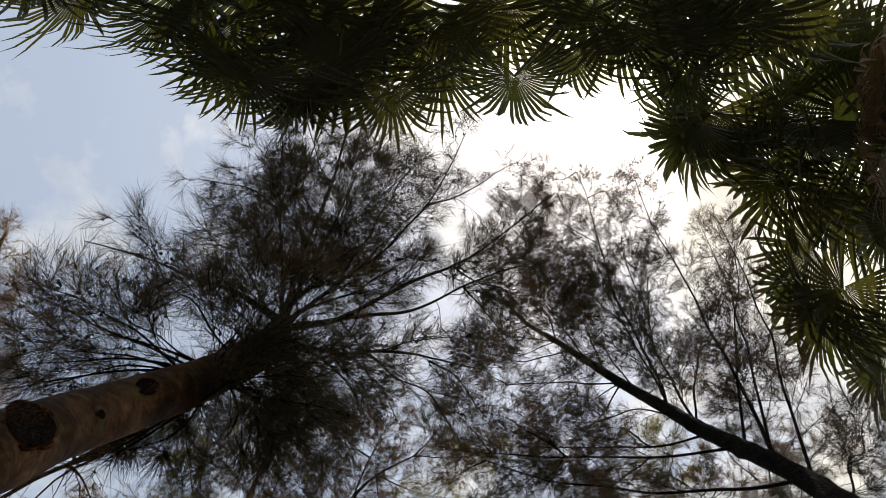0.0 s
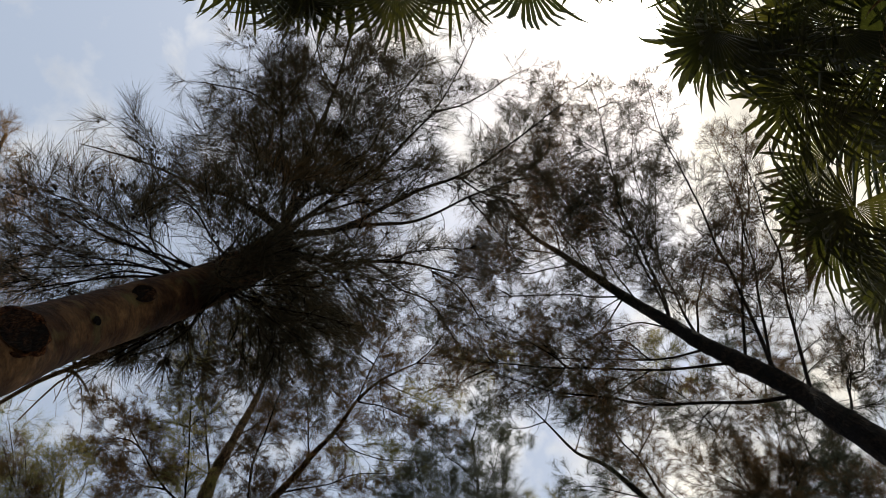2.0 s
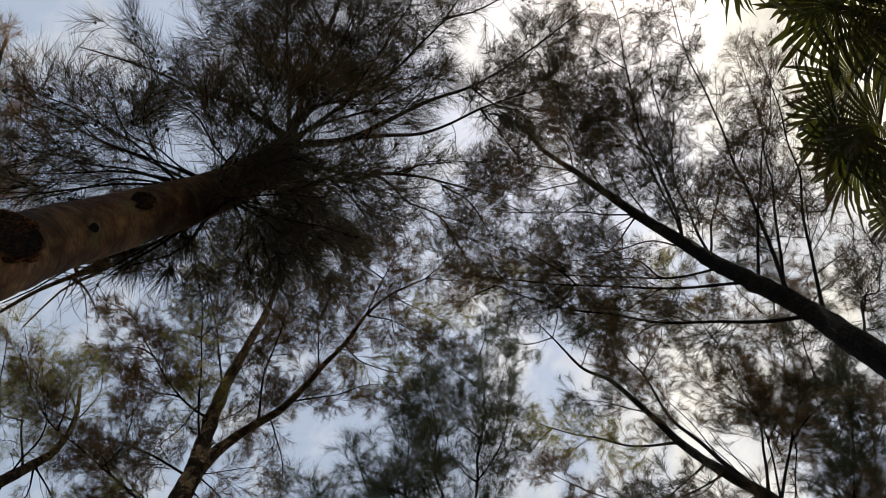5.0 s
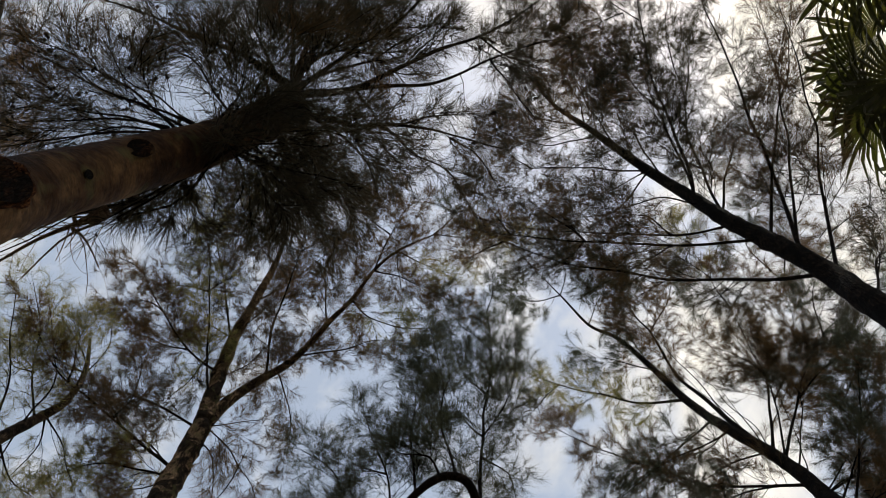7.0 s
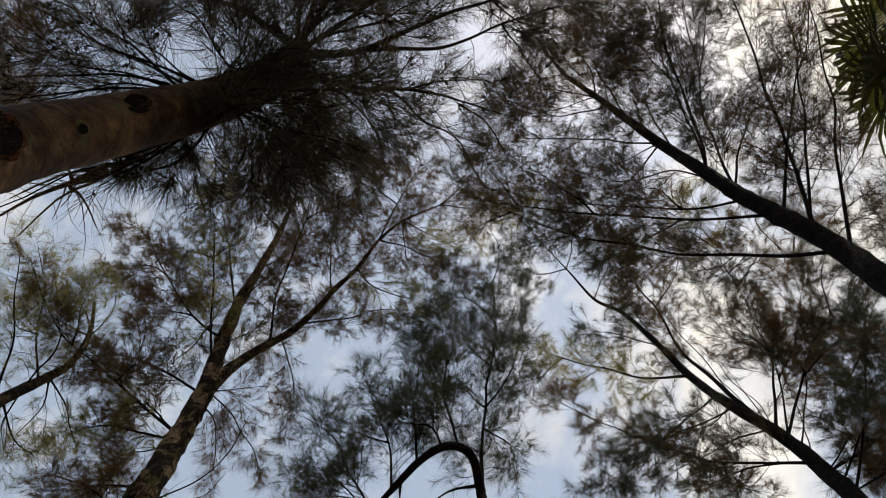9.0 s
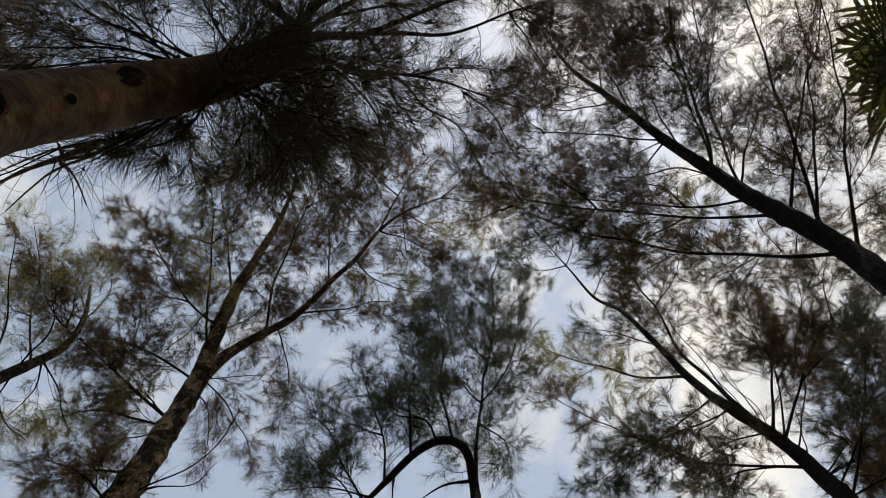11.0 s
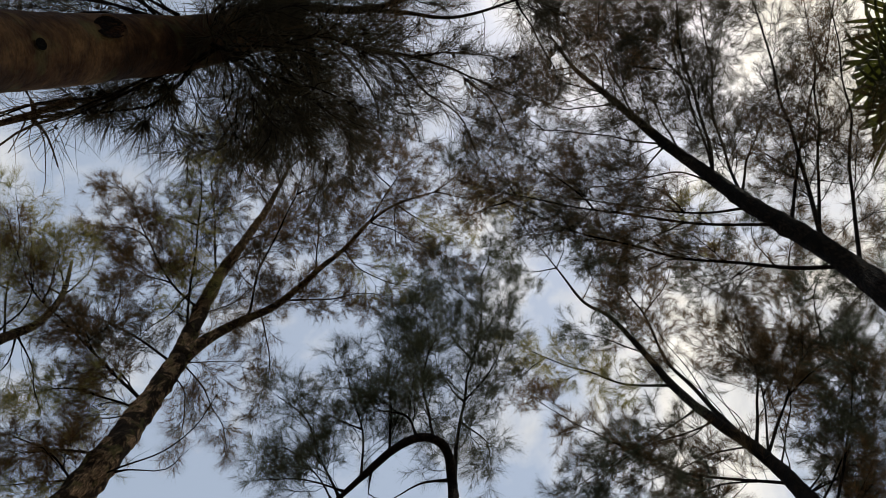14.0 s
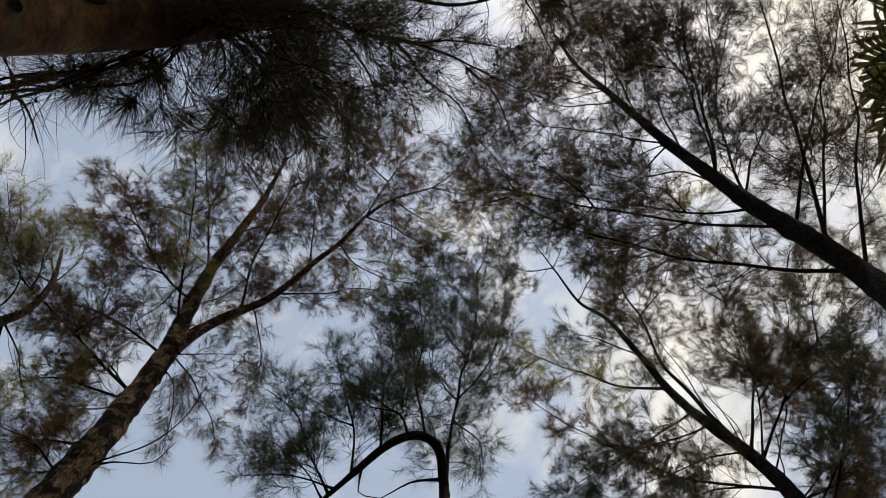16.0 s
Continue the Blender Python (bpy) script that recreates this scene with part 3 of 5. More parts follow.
limb(tree_a, 0.016, 'airy', (-1.04, 0.65, 5.66), (-0.70, 0.81, 6.20), (-0.46, 0.85, 6.54), (-0.10, 1.00, 6.99), (0.32, 1.14, 7.43))
limb(tree_a, 0.007, 'airy', (-0.46, 0.85, 6.54), (-0.23, 0.84, 6.93), (0.08, 0.86, 7.37))
limb(tree_a, 0.009, 'airy', (-0.57, 0.83, 6.40), (-0.35, 1.03, 6.69), (-0.10, 1.27, 6.99), (0.08, 1.62, 7.30))
limb(tree_a, 0.015, 'airy', (-1.04, 0.59, 5.95), (-0.77, 0.36, 6.66), (-0.48, 0.12, 7.23), (-0.17, -0.23, 7.80), (0.09, -0.68, 8.33), (0.24, -1.03, 8.68))
limb(tree_a, 0.007, 'airy', (-0.15, -0.26, 7.84), (0.09, -0.37, 8.11), (0.37, -0.51, 8.42), (0.71, -0.72, 8.77))
limb(tree_a, 0.010, 'full', (-0.77, 0.36, 6.66), (-0.59, -0.07, 7.50), (-0.43, -0.39, 8.01), (-0.24, -0.76, 8.53))
limb(tree_a, 0.024, 'spike', (-1.04, 0.58, 6.00), (-1.29, 0.43, 6.11), (-1.46, 0.35, 6.18), (-1.77, 0.28, 6.29), (-2.13, 0.16, 6.43))
limb(tree_a, 0.008, 'bare', (-2.13, 0.16, 6.43), (-2.34, 0.11, 6.49), (-2.60, 0.05, 6.56))
limb(tree_a, 0.006, 'airy', (-1.13, 0.71, 5.25), (-1.44, 0.45, 5.62), (-1.69, 0.31, 5.85), (-1.93, 0.09, 6.11), (-2.15, -0.02, 6.28))
limb(tree_a, 0.006, 'full', (-1.21, 0.74, 4.99), (-1.50, 0.64, 5.15), (-1.80, 0.55, 5.30), (-2.18, 0.43, 5.48), (-2.57, 0.33, 5.65))
limb(tree_a, 0.005, 'full', (-1.18, 0.73, 5.06), (-1.53, 0.62, 5.33), (-1.86, 0.49, 5.57), (-2.08, 0.30, 5.78))
limb(tree_a, 0.005, 'full', (-1.23, 0.74, 4.90), (-1.64, 0.64, 5.06), (-1.97, 0.61, 5.18), (-2.31, 0.58, 5.30))
limb(tree_a, 0.004, 'sparse', (-1.38, 0.70, 4.96), (-1.70, 0.68, 4.99), (-1.97, 0.75, 5.01), (-2.13, 0.81, 5.03))
limb(tree_a, 0.012, 'brush', (-1.18, 0.73, 5.09), (-1.29, 0.87, 4.99), (-1.42, 0.95, 4.89), (-1.58, 0.98, 4.77))
limb(tree_a, 0.009, 'brush', (-1.20, 0.76, 5.07), (-1.28, 0.91, 4.96), (-1.39, 1.00, 4.87), (-1.53, 1.05, 4.76))
limb(tree_a, 0.009, 'dense', (-1.18, 0.73, 5.06), (-1.11, 0.83, 5.03), (-1.08, 0.92, 5.01), (-1.10, 1.03, 4.98))
limb(tree_a, 0.007, 'dense', (-1.21, 0.74, 4.97), (-1.12, 0.67, 4.92), (-1.03, 0.66, 4.88), (-0.91, 0.69, 4.81))
limb(tree_a, 0.007, 'dense', (-1.26, 0.71, 5.12), (-1.13, 0.59, 5.06), (-1.07, 0.53, 5.02), (-1.02, 0.42, 4.96))
limb(tree_a, 0.009, 'dense', (-1.15, 0.77, 5.05), (-1.00, 0.87, 5.04), (-0.90, 0.94, 5.03), (-0.79, 1.02, 5.02))
limb(tree_a, 0.009, 'dead', (-1.51, 0.97, 4.82), (-1.64, 1.06, 4.76), (-1.78, 1.11, 4.70), (-1.92, 1.17, 4.64), (-2.05, 1.24, 4.57), (-2.17, 1.31, 4.51))
limb(tree_a, 0.007, 'dead', (-1.59, 1.03, 4.78), (-1.71, 1.11, 4.70), (-1.83, 1.19, 4.61), (-1.94, 1.29, 4.52))
limb(tree_a, 0.006, 'dead', (-1.78, 1.11, 4.70), (-1.68, 1.19, 4.61), (-1.60, 1.24, 4.55))
limb(tree_a, 0.007, 'dead', (-1.56, 1.00, 4.80), (-1.66, 1.02, 4.72), (-1.80, 1.06, 4.63), (-1.95, 1.12, 4.52))
limb(tree_a, 0.004, 'bare', (-1.39, 0.94, 4.91), (-1.61, 1.00, 4.68), (-1.76, 1.06, 4.49), (-1.88, 1.10, 4.31))
limb(tree_a, 0.006, 'airy', (-1.29, 0.73, 4.92), (-1.58, 0.56, 5.14), (-1.92, 0.41, 5.35), (-2.32, 0.32, 5.56))
limb(tree_a, 0.006, 'full', (-1.12, -0.48, 8.60), (-1.33, -0.92, 9.00), (-1.52, -1.41, 9.40))
limb(tree_a, 0.006, 'full', (-1.07, -1.10, 9.40), (-0.80, -1.46, 9.73), (-0.56, -1.78, 10.00))
limb(tree_a, 0.006, 'full', (-1.17, 0.07, 7.60), (-1.54, -0.46, 8.30), (-1.93, -0.84, 8.80))
limb(tree_a, 0.006, 'full', (-1.11, -0.69, 8.90), (-1.03, -1.23, 9.49), (-0.88, -1.63, 9.90))
limb(tree_a, 0.006, 'full', (-1.16, -0.07, 7.89), (-1.08, -0.53, 8.55), (-0.97, -0.86, 9.00))
limb(tree_a, 0.011, 'full', (-1.05, 0.66, 5.58), (-1.09, 0.92, 5.74), (-1.19, 1.09, 5.84))
limb(tree_a, 0.011, 'dense', (-0.99, 0.67, 5.74), (-0.88, 0.92, 5.89), (-0.79, 1.17, 6.03), (-0.70, 1.44, 6.17))
limb(tree_a, 0.010, 'full', (-0.94, 0.70, 5.82), (-0.73, 0.89, 6.11), (-0.64, 1.12, 6.31), (-0.58, 1.32, 6.46))
limb(tree_a, 0.011, 'full', (-1.04, 0.59, 5.95), (-1.36, 0.39, 6.53), (-1.63, 0.11, 7.05), (-1.84, -0.17, 7.48))
limb(tree_a, 0.010, 'full', (-1.03, 0.48, 6.24), (-0.82, 0.25, 7.07), (-0.65, 0.07, 7.57), (-0.48, -0.03, 7.92))
limb(tree_a, 0.009, 'airy', (-0.96, 0.52, 6.16), (-0.69, 0.45, 6.75), (-0.43, 0.30, 7.29), (-0.21, 0.17, 7.68))
limb(tree_a, 0.009, 'full', (-1.16, -0.07, 7.89), (-1.35, -0.53, 8.45), (-1.31, -0.91, 8.87), (-1.25, -1.33, 9.30))
limb(tree_a, 0.007, 'full', (-1.11, -0.69, 8.90), (-0.81, -0.95, 9.20), (-0.58, -1.16, 9.43), (-0.28, -1.39, 9.70))
limb(tree_a, 0.007, 'airy', (-0.73, 0.60, 6.42), (-0.60, 0.86, 6.69), (-0.46, 1.23, 7.00), (-0.38, 1.50, 7.21))
limb(tree_a, 0.007, 'full', (0.09, 0.28, 7.72), (0.35, 0.44, 7.99), (0.63, 0.57, 8.23), (0.82, 0.81, 8.46))
limb(tree_a, 0.006, 'airy', (0.19, 0.47, 7.75), (0.41, 0.76, 8.03), (0.64, 1.01, 8.27))
limb(tree_a, 0.006, 'airy', (-0.10, 1.00, 6.99), (0.17, 1.29, 7.29), (0.38, 1.59, 7.54))
limb(tree_a, 0.010, 'dense', (-0.94, 0.70, 5.82), (-0.98, 1.02, 6.04), (-1.10, 1.38, 6.26))
limb(tree_a, 0.007, 'full', (-1.12, -0.48, 8.60), (-0.83, -0.32, 8.82), (-0.55, -0.27, 9.00))
limb(tree_a, 0.007, 'full', (-1.17, 0.07, 7.60), (-1.56, 0.03, 7.94), (-1.89, -0.03, 8.20))
limb(tree_a, 0.009, 'full', (-1.11, 0.44, 6.60), (-0.85, 0.37, 6.93), (-0.61, 0.48, 7.20))
limb(tree_a, 0.007, 'dense', (-1.16, 0.72, 5.14), (-1.03, 0.70, 5.10), (-0.84, 0.72, 5.04), (-0.68, 0.69, 4.99))
limb(tree_a, 0.007, 'dense', (-1.13, 0.71, 5.25), (-1.02, 0.87, 5.17), (-0.85, 0.95, 5.10))
limb(tree_a, 0.007, 'dense', (-1.10, 0.69, 5.39), (-0.92, 0.67, 5.43), (-0.73, 0.64, 5.48), (-0.61, 0.75, 5.52))
limb(tree_a, 0.007, 'full', (-1.13, 0.68, 5.75), (-1.19, 0.54, 5.74), (-1.33, 0.43, 5.73))
limb(tree_a, 0.007, 'dense', (-1.03, 0.62, 5.80), (-0.92, 0.53, 5.93), (-0.79, 0.46, 6.04), (-0.62, 0.33, 6.20))
limb(tree_a, 0.007, 'full', (-1.04, 0.65, 5.66), (-1.03, 0.46, 5.96), (-0.94, 0.33, 6.23))
limb(tree_a, 0.006, 'full', (-1.22, 0.15, 6.84), (-1.51, 0.11, 7.12), (-1.76, 0.02, 7.37))
limb(tree_a, 0.006, 'full', (-0.99, 0.07, 7.27), (-0.78, 0.12, 7.43), (-0.60, 0.27, 7.58))
limb(tree_a, 0.007, 'dense', (-1.14, 0.68, 4.93), (-1.03, 0.74, 4.88), (-0.89, 0.78, 4.82))
limb(tree_a, 0.007, 'dense', (-1.41, 0.78, 5.80), (-1.18, 0.67, 5.57), (-0.97, 0.62, 5.35))
limb(tree_a, 0.006, 'dense', (-1.23, 0.71, 5.10), (-1.13, 0.62, 5.13), (-1.08, 0.53, 5.15))
limb(tree_a, 0.007, 'dense', (-1.38, 0.76, 5.77), (-1.17, 0.80, 5.61), (-0.86, 0.78, 5.38))
limb(tree_a, 0.005, 'mass', (-1.12, 0.77, 4.80), (-0.97, 0.71, 4.78), (-0.82, 0.68, 4.78), (-0.67, 0.69, 4.75))
limb(tree_a, 0.005, 'mass', (-1.12, 0.73, 4.90), (-0.92, 0.78, 4.85), (-0.73, 0.82, 4.80), (-0.57, 0.84, 4.75))
limb(tree_a, 0.005, 'mass', (-1.08, 0.70, 4.95), (-0.91, 0.64, 4.90), (-0.69, 0.61, 4.85), (-0.53, 0.65, 4.80))
limb(tree_a, 0.005, 'mass', (-1.15, 0.66, 5.00), (-1.09, 0.56, 5.00), (-1.02, 0.45, 5.05))
limb(tree_a, 0.005, 'thick', (-1.28, 0.64, 4.95), (-1.53, 0.59, 5.05), (-1.77, 0.52, 5.15), (-2.03, 0.38, 5.30))
limb(tree_a, 0.005, 'fringe', (-1.11, 0.76, 4.85), (-1.25, 0.85, 4.75), (-1.39, 0.94, 4.65), (-1.52, 1.00, 4.55))
limb(tree_a, 0.005, 'fringe', (-1.11, 0.77, 4.80), (-1.26, 0.88, 4.70), (-1.42, 0.98, 4.60), (-1.53, 1.03, 4.50))
limb(tree_a, 0.013, 'dead', (-1.55, 0.98, 4.60), (-1.66, 1.04, 4.52), (-1.80, 1.10, 4.45), (-1.96, 1.18, 4.38))
limb(tree_a, 0.006, 'dead', (-1.66, 1.04, 4.52), (-1.67, 0.97, 4.50), (-1.69, 0.90, 4.50))
limb(tree_a, 0.005, 'thick', (-1.35, 0.65, 4.85), (-1.64, 0.63, 4.90), (-1.93, 0.64, 5.00), (-2.22, 0.69, 5.10))
limb(tree_a, 0.005, 'thick', (-1.38, 0.67, 4.80), (-1.70, 0.69, 4.85), (-1.98, 0.73, 4.92), (-2.28, 0.80, 4.98))
limb(tree_a, 0.007, 'full', (-1.08, 0.55, 6.20), (-1.31, 0.01, 7.20), (-1.58, -0.61, 8.20))
limb(tree_a, 0.007, 'full', (-1.09, 0.51, 6.40), (-0.97, 0.00, 7.60), (-0.85, -0.71, 8.60))
limb(tree_a, 0.007, 'full', (-1.01, 0.22, 7.00), (-0.55, -0.37, 8.30), (-0.21, -0.81, 9.00))

tree_b = casuarina('tall casuarina with a dark leaning trunk and many upswept limbs', 0.36, 0.135, 0.008, 0.72, 1.0, (),
    (2.95, 1.75, 0.00), (2.91, 1.79, 1.75), (2.87, 1.82, 3.51), (2.84, 1.85, 4.68), (2.82, 1.86, 5.38), (2.81, 1.87, 5.85), (2.80, 1.88, 6.30), (2.86, 1.92, 6.75), (2.79, 1.91, 7.30), (2.57, 1.92, 8.35), (2.45, 1.90, 9.20), (2.22, 1.84, 10.30), (1.98, 1.73, 11.20), (1.69, 1.59, 12.10), (1.33, 1.41, 13.00), (0.96, 1.03, 14.00))
limb(tree_b, 0.019, 'tufts', (2.45, 1.90, 9.20), (2.49, 1.76, 9.51), (2.49, 1.53, 10.02), (2.43, 1.17, 10.71), (2.35, 0.67, 11.49), (2.31, 0.13, 12.17), (2.31, -0.58, 12.94), (2.21, -1.03, 13.40))
limb(tree_b, 0.012, 'tufts', (2.48, 1.81, 9.41), (2.45, 1.54, 10.11), (2.37, 1.16, 10.93), (2.31, 0.69, 11.70), (2.16, 0.04, 12.60))
limb(tree_b, 0.015, 'tufts', (2.55, 1.92, 8.48), (2.58, 1.64, 9.54), (2.61, 1.30, 10.33), (2.77, 0.80, 11.16), (2.96, 0.21, 11.99))
limb(tree_b, 0.011, 'thin', (2.54, 1.92, 8.54), (2.84, 1.48, 9.41), (3.29, 1.13, 10.09), (3.75, 0.63, 10.82))
limb(tree_b, 0.014, 'thin', (2.70, 1.91, 7.73), (2.96, 1.60, 8.50), (3.27, 1.16, 9.33), (3.64, 0.46, 10.33), (3.91, -0.27, 11.16))
limb(tree_b, 0.020, 'tufts', (2.79, 1.91, 7.30), (2.98, 1.66, 8.27), (3.09, 1.17, 9.45), (3.03, 0.47, 10.66), (2.92, -0.20, 11.56), (2.87, -0.98, 12.40))
limb(tree_b, 0.014, 'thin', (2.78, 1.91, 7.36), (3.12, 1.54, 8.45), (3.34, 1.15, 9.27), (3.47, 0.59, 10.21), (3.50, -0.11, 11.18))
limb(tree_b, 0.016, 'thin', (2.86, 1.92, 6.82), (3.16, 1.61, 7.84), (3.39, 1.18, 8.71), (3.49, 0.78, 9.36), (3.53, 0.37, 9.93), (3.51, -0.18, 10.61))
limb(tree_b, 0.014, 'side', (2.68, 1.92, 7.81), (2.00, 2.14, 8.25), (1.25, 2.26, 8.69), (0.53, 2.35, 9.06), (-0.08, 2.36, 9.35))
limb(tree_b, 0.012, 'side', (2.58, 1.92, 8.28), (2.12, 2.18, 8.69), (1.36, 2.34, 9.30), (0.64, 2.47, 9.79))
limb(tree_b, 0.017, 'side', (2.85, 1.92, 6.95), (2.47, 2.16, 7.39), (1.90, 2.36, 7.92), (1.22, 2.45, 8.46), (0.80, 2.45, 8.75), (0.46, 2.40, 8.98))
limb(tree_b, 0.010, 'tufts', (2.22, 1.84, 10.30), (1.58, 1.94, 10.63), (0.88, 2.01, 10.97), (0.36, 2.04, 11.20))
limb(tree_b, 0.011, 'tufts', (2.03, 1.76, 11.01), (1.64, 1.26, 11.79), (1.48, 0.73, 12.36), (1.41, 0.14, 12.91))
limb(tree_b, 0.011, 'tufts', (2.31, 1.87, 9.91), (2.10, 1.44, 11.04), (1.85, 1.06, 11.83), (1.72, 0.57, 12.56))
limb(tree_b, 0.009, 'tufts', (1.82, 1.65, 11.71), (1.14, 1.87, 12.01), (0.57, 1.74, 12.24), (0.15, 1.59, 12.41))
limb(tree_b, 0.009, 'tufts', (1.69, 1.59, 12.10), (1.56, 1.10, 12.67), (1.27, 0.60, 13.25), (1.04, 0.05, 13.80))
limb(tree_b, 0.010, 'tufts', (2.80, 1.88, 6.20), (3.15, 1.86, 6.79), (3.55, 1.77, 7.43), (4.02, 1.63, 8.10))
limb(tree_b, 0.009, 'tufts', (2.49, 1.91, 8.94), (2.12, 1.92, 9.13), (1.68, 2.07, 9.34), (1.14, 2.06, 9.57))
limb(tree_b, 0.007, 'tufts', (2.68, 1.07, 10.74), (2.61, 0.44, 11.60), (2.69, -0.13, 12.26), (2.76, -0.76, 12.92))
limb(tree_b, 0.007, 'tufts', (1.38, 1.45, 12.87), (0.89, 1.60, 13.11), (0.63, 1.16, 13.33))
limb(tree_b, 0.006, 'tufts', (1.25, 2.26, 8.69), (0.95, 2.08, 9.04), (0.73, 2.02, 9.25), (0.49, 2.00, 9.45))
limb(tree_b, 0.007, 'tufts', (2.00, 2.14, 8.25), (1.80, 2.47, 8.57), (1.57, 2.68, 8.82))
limb(tree_b, 0.009, 'tufts', (2.22, 1.84, 10.30), (1.97, 2.31, 10.41), (1.56, 2.47, 10.51), (1.14, 2.50, 10.60))
limb(tree_b, 0.009, 'tufts', (1.69, 1.59, 12.10), (1.01, 1.59, 12.37), (0.50, 1.97, 12.60))
limb(tree_b, 0.007, 'tufts', (2.31, 0.13, 12.17), (1.90, -0.13, 12.63), (1.61, -0.59, 13.09))
limb(tree_b, 0.007, 'tufts', (0.53, 2.35, 9.06), (0.30, 2.17, 9.36), (0.11, 2.03, 9.58))
limb(tree_b, 0.007, 'tufts', (1.33, 1.41, 13.00), (1.09, 0.98, 13.35), (0.74, 0.81, 13.62), (0.56, 0.25, 14.00))
limb(tree_b, 0.006, 'tufts', (2.96, 1.60, 8.50), (2.79, 1.58, 8.95), (2.72, 1.40, 9.30))
limb(tree_b, 0.006, 'tufts', (2.43, 1.17, 10.71), (2.06, 1.08, 10.89), (1.72, 1.10, 11.05))
limb(tree_b, 0.006, 'tufts', (2.31, -0.58, 12.94), (2.59, -0.68, 13.00), (2.88, -0.41, 13.07))
limb(tree_b, 0.006, 'tufts', (2.35, 0.67, 11.49), (1.94, 0.45, 11.88), (1.67, 0.04, 12.24))
limb(tree_b, 0.006, 'tufts', (2.58, 1.64, 9.54), (2.33, 1.51, 9.91), (2.12, 1.41, 10.17))
limb(tree_b, 0.006, 'tufts', (1.48, 0.73, 12.36), (1.83, 0.40, 12.74), (1.99, -0.14, 13.18))
limb(tree_b, 0.006, 'tufts', (1.04, 0.05, 13.80), (1.35, -0.34, 14.06), (1.79, -0.86, 14.40))
limb(tree_b, 0.006, 'tufts', (0.88, 2.01, 10.97), (0.60, 1.82, 11.25), (0.78, 1.40, 11.59))
limb(tree_b, 0.006, 'tufts', (2.16, 0.04, 12.60), (1.66, 0.31, 12.77), (1.23, 0.49, 12.90))
limb(tree_b, 0.006, 'tufts', (2.37, 1.16, 10.93), (2.00, 0.82, 11.35), (1.66, 0.84, 11.61))
limb(tree_b, 0.006, 'tufts', (1.41, 0.14, 12.91), (1.08, -0.14, 13.24), (0.92, -0.62, 13.61))
limb(tree_b, 0.006, 'tufts', (1.72, 0.57, 12.56), (1.43, -0.14, 13.08), (1.56, -0.61, 13.38))
limb(tree_b, 0.006, 'tufts', (2.21, -1.03, 13.40), (1.95, -0.89, 13.49), (1.59, -1.00, 13.60))
limb(tree_b, 0.006, 'tufts', (1.33, 1.41, 13.00), (1.57, 0.80, 13.43), (2.00, 0.34, 13.80))
limb(tree_b, 0.006, 'tufts', (1.69, 1.59, 12.10), (2.07, 1.09, 12.58), (2.33, 0.59, 13.00))
limb(tree_b, 0.006, 'tufts', (0.96, 1.03, 14.00), (0.77, 0.55, 14.26), (0.90, -0.15, 14.60))
limb(tree_b, 0.006, 'tufts', (1.85, 1.06, 11.83), (2.26, 0.72, 12.20), (2.41, 0.30, 12.52))
limb(tree_b, 0.006, 'side', (1.25, 2.26, 8.69), (1.05, 2.58, 8.89), (0.71, 2.77, 9.09))
limb(tree_b, 0.006, 'side', (0.64, 2.47, 9.79), (0.38, 2.38, 9.90), (0.12, 2.47, 9.99))
limb(tree_b, 0.006, 'side', (2.12, 2.18, 8.69), (1.91, 2.08, 9.01), (1.61, 2.10, 9.34))
limb(tree_b, 0.006, 'side', (0.46, 2.40, 8.98), (0.23, 2.59, 9.09), (-0.02, 2.68, 9.19))
limb(tree_b, 0.006, 'tufts', (1.68, 1.59, 12.10), (1.13, 1.78, 12.20), (0.59, 2.03, 12.30))
limb(tree_b, 0.006, 'tufts', (1.98, 1.73, 11.20), (1.45, 2.06, 11.30), (0.89, 2.43, 11.40))
limb(tree_b, 0.006, 'tufts', (1.32, 1.40, 13.00), (0.76, 1.61, 13.20), (0.26, 1.84, 13.40))
limb(tree_b, 0.006, 'tufts', (2.21, 1.84, 10.30), (1.75, 2.14, 10.40), (1.25, 2.41, 10.50))
limb(tree_b, 0.006, 'tufts', (1.83, 1.66, 11.70), (1.70, 1.20, 12.20), (1.48, 0.71, 12.80))
limb(tree_b, 0.006, 'tufts', (2.10, 1.80, 10.70), (2.03, 1.31, 11.40), (1.88, 0.81, 12.20))

tree_c = casuarina('casuarina with a forked mossy brown trunk and drooping sprays', 0.7, 0.27, 0.02, 0.75, 1.0, (),
    (-3.65, 5.75, 0.00), (-3.58, 5.73, 2.28), (-3.51, 5.72, 4.56), (-3.46, 5.71, 6.08), (-3.43, 5.70, 6.99), (-3.42, 5.70, 7.60), (-3.36, 5.64, 8.30), (-3.45, 5.72, 9.20), (-3.46, 5.62, 10.25), (-3.54, 5.42, 11.20), (-3.59, 5.22, 12.20), (-3.53, 4.98, 13.20), (-3.42, 4.64, 14.20), (-3.31, 4.14, 15.00))
limb(tree_c, 0.085, 'far', (-3.46, 5.61, 10.32), (-3.18, 5.50, 10.90), (-2.87, 5.43, 11.42), (-2.51, 5.34, 11.94), (-2.14, 5.07, 12.53), (-1.79, 4.77, 13.08), (-1.50, 4.44, 13.56), (-1.14, 4.20, 13.99), (-0.52, 4.04, 14.56))
limb(tree_c, 0.018, 'far', (-3.49, 5.54, 10.66), (-3.70, 5.12, 11.28), (-3.92, 4.40, 12.15), (-4.10, 3.87, 12.73), (-4.35, 3.38, 13.23))
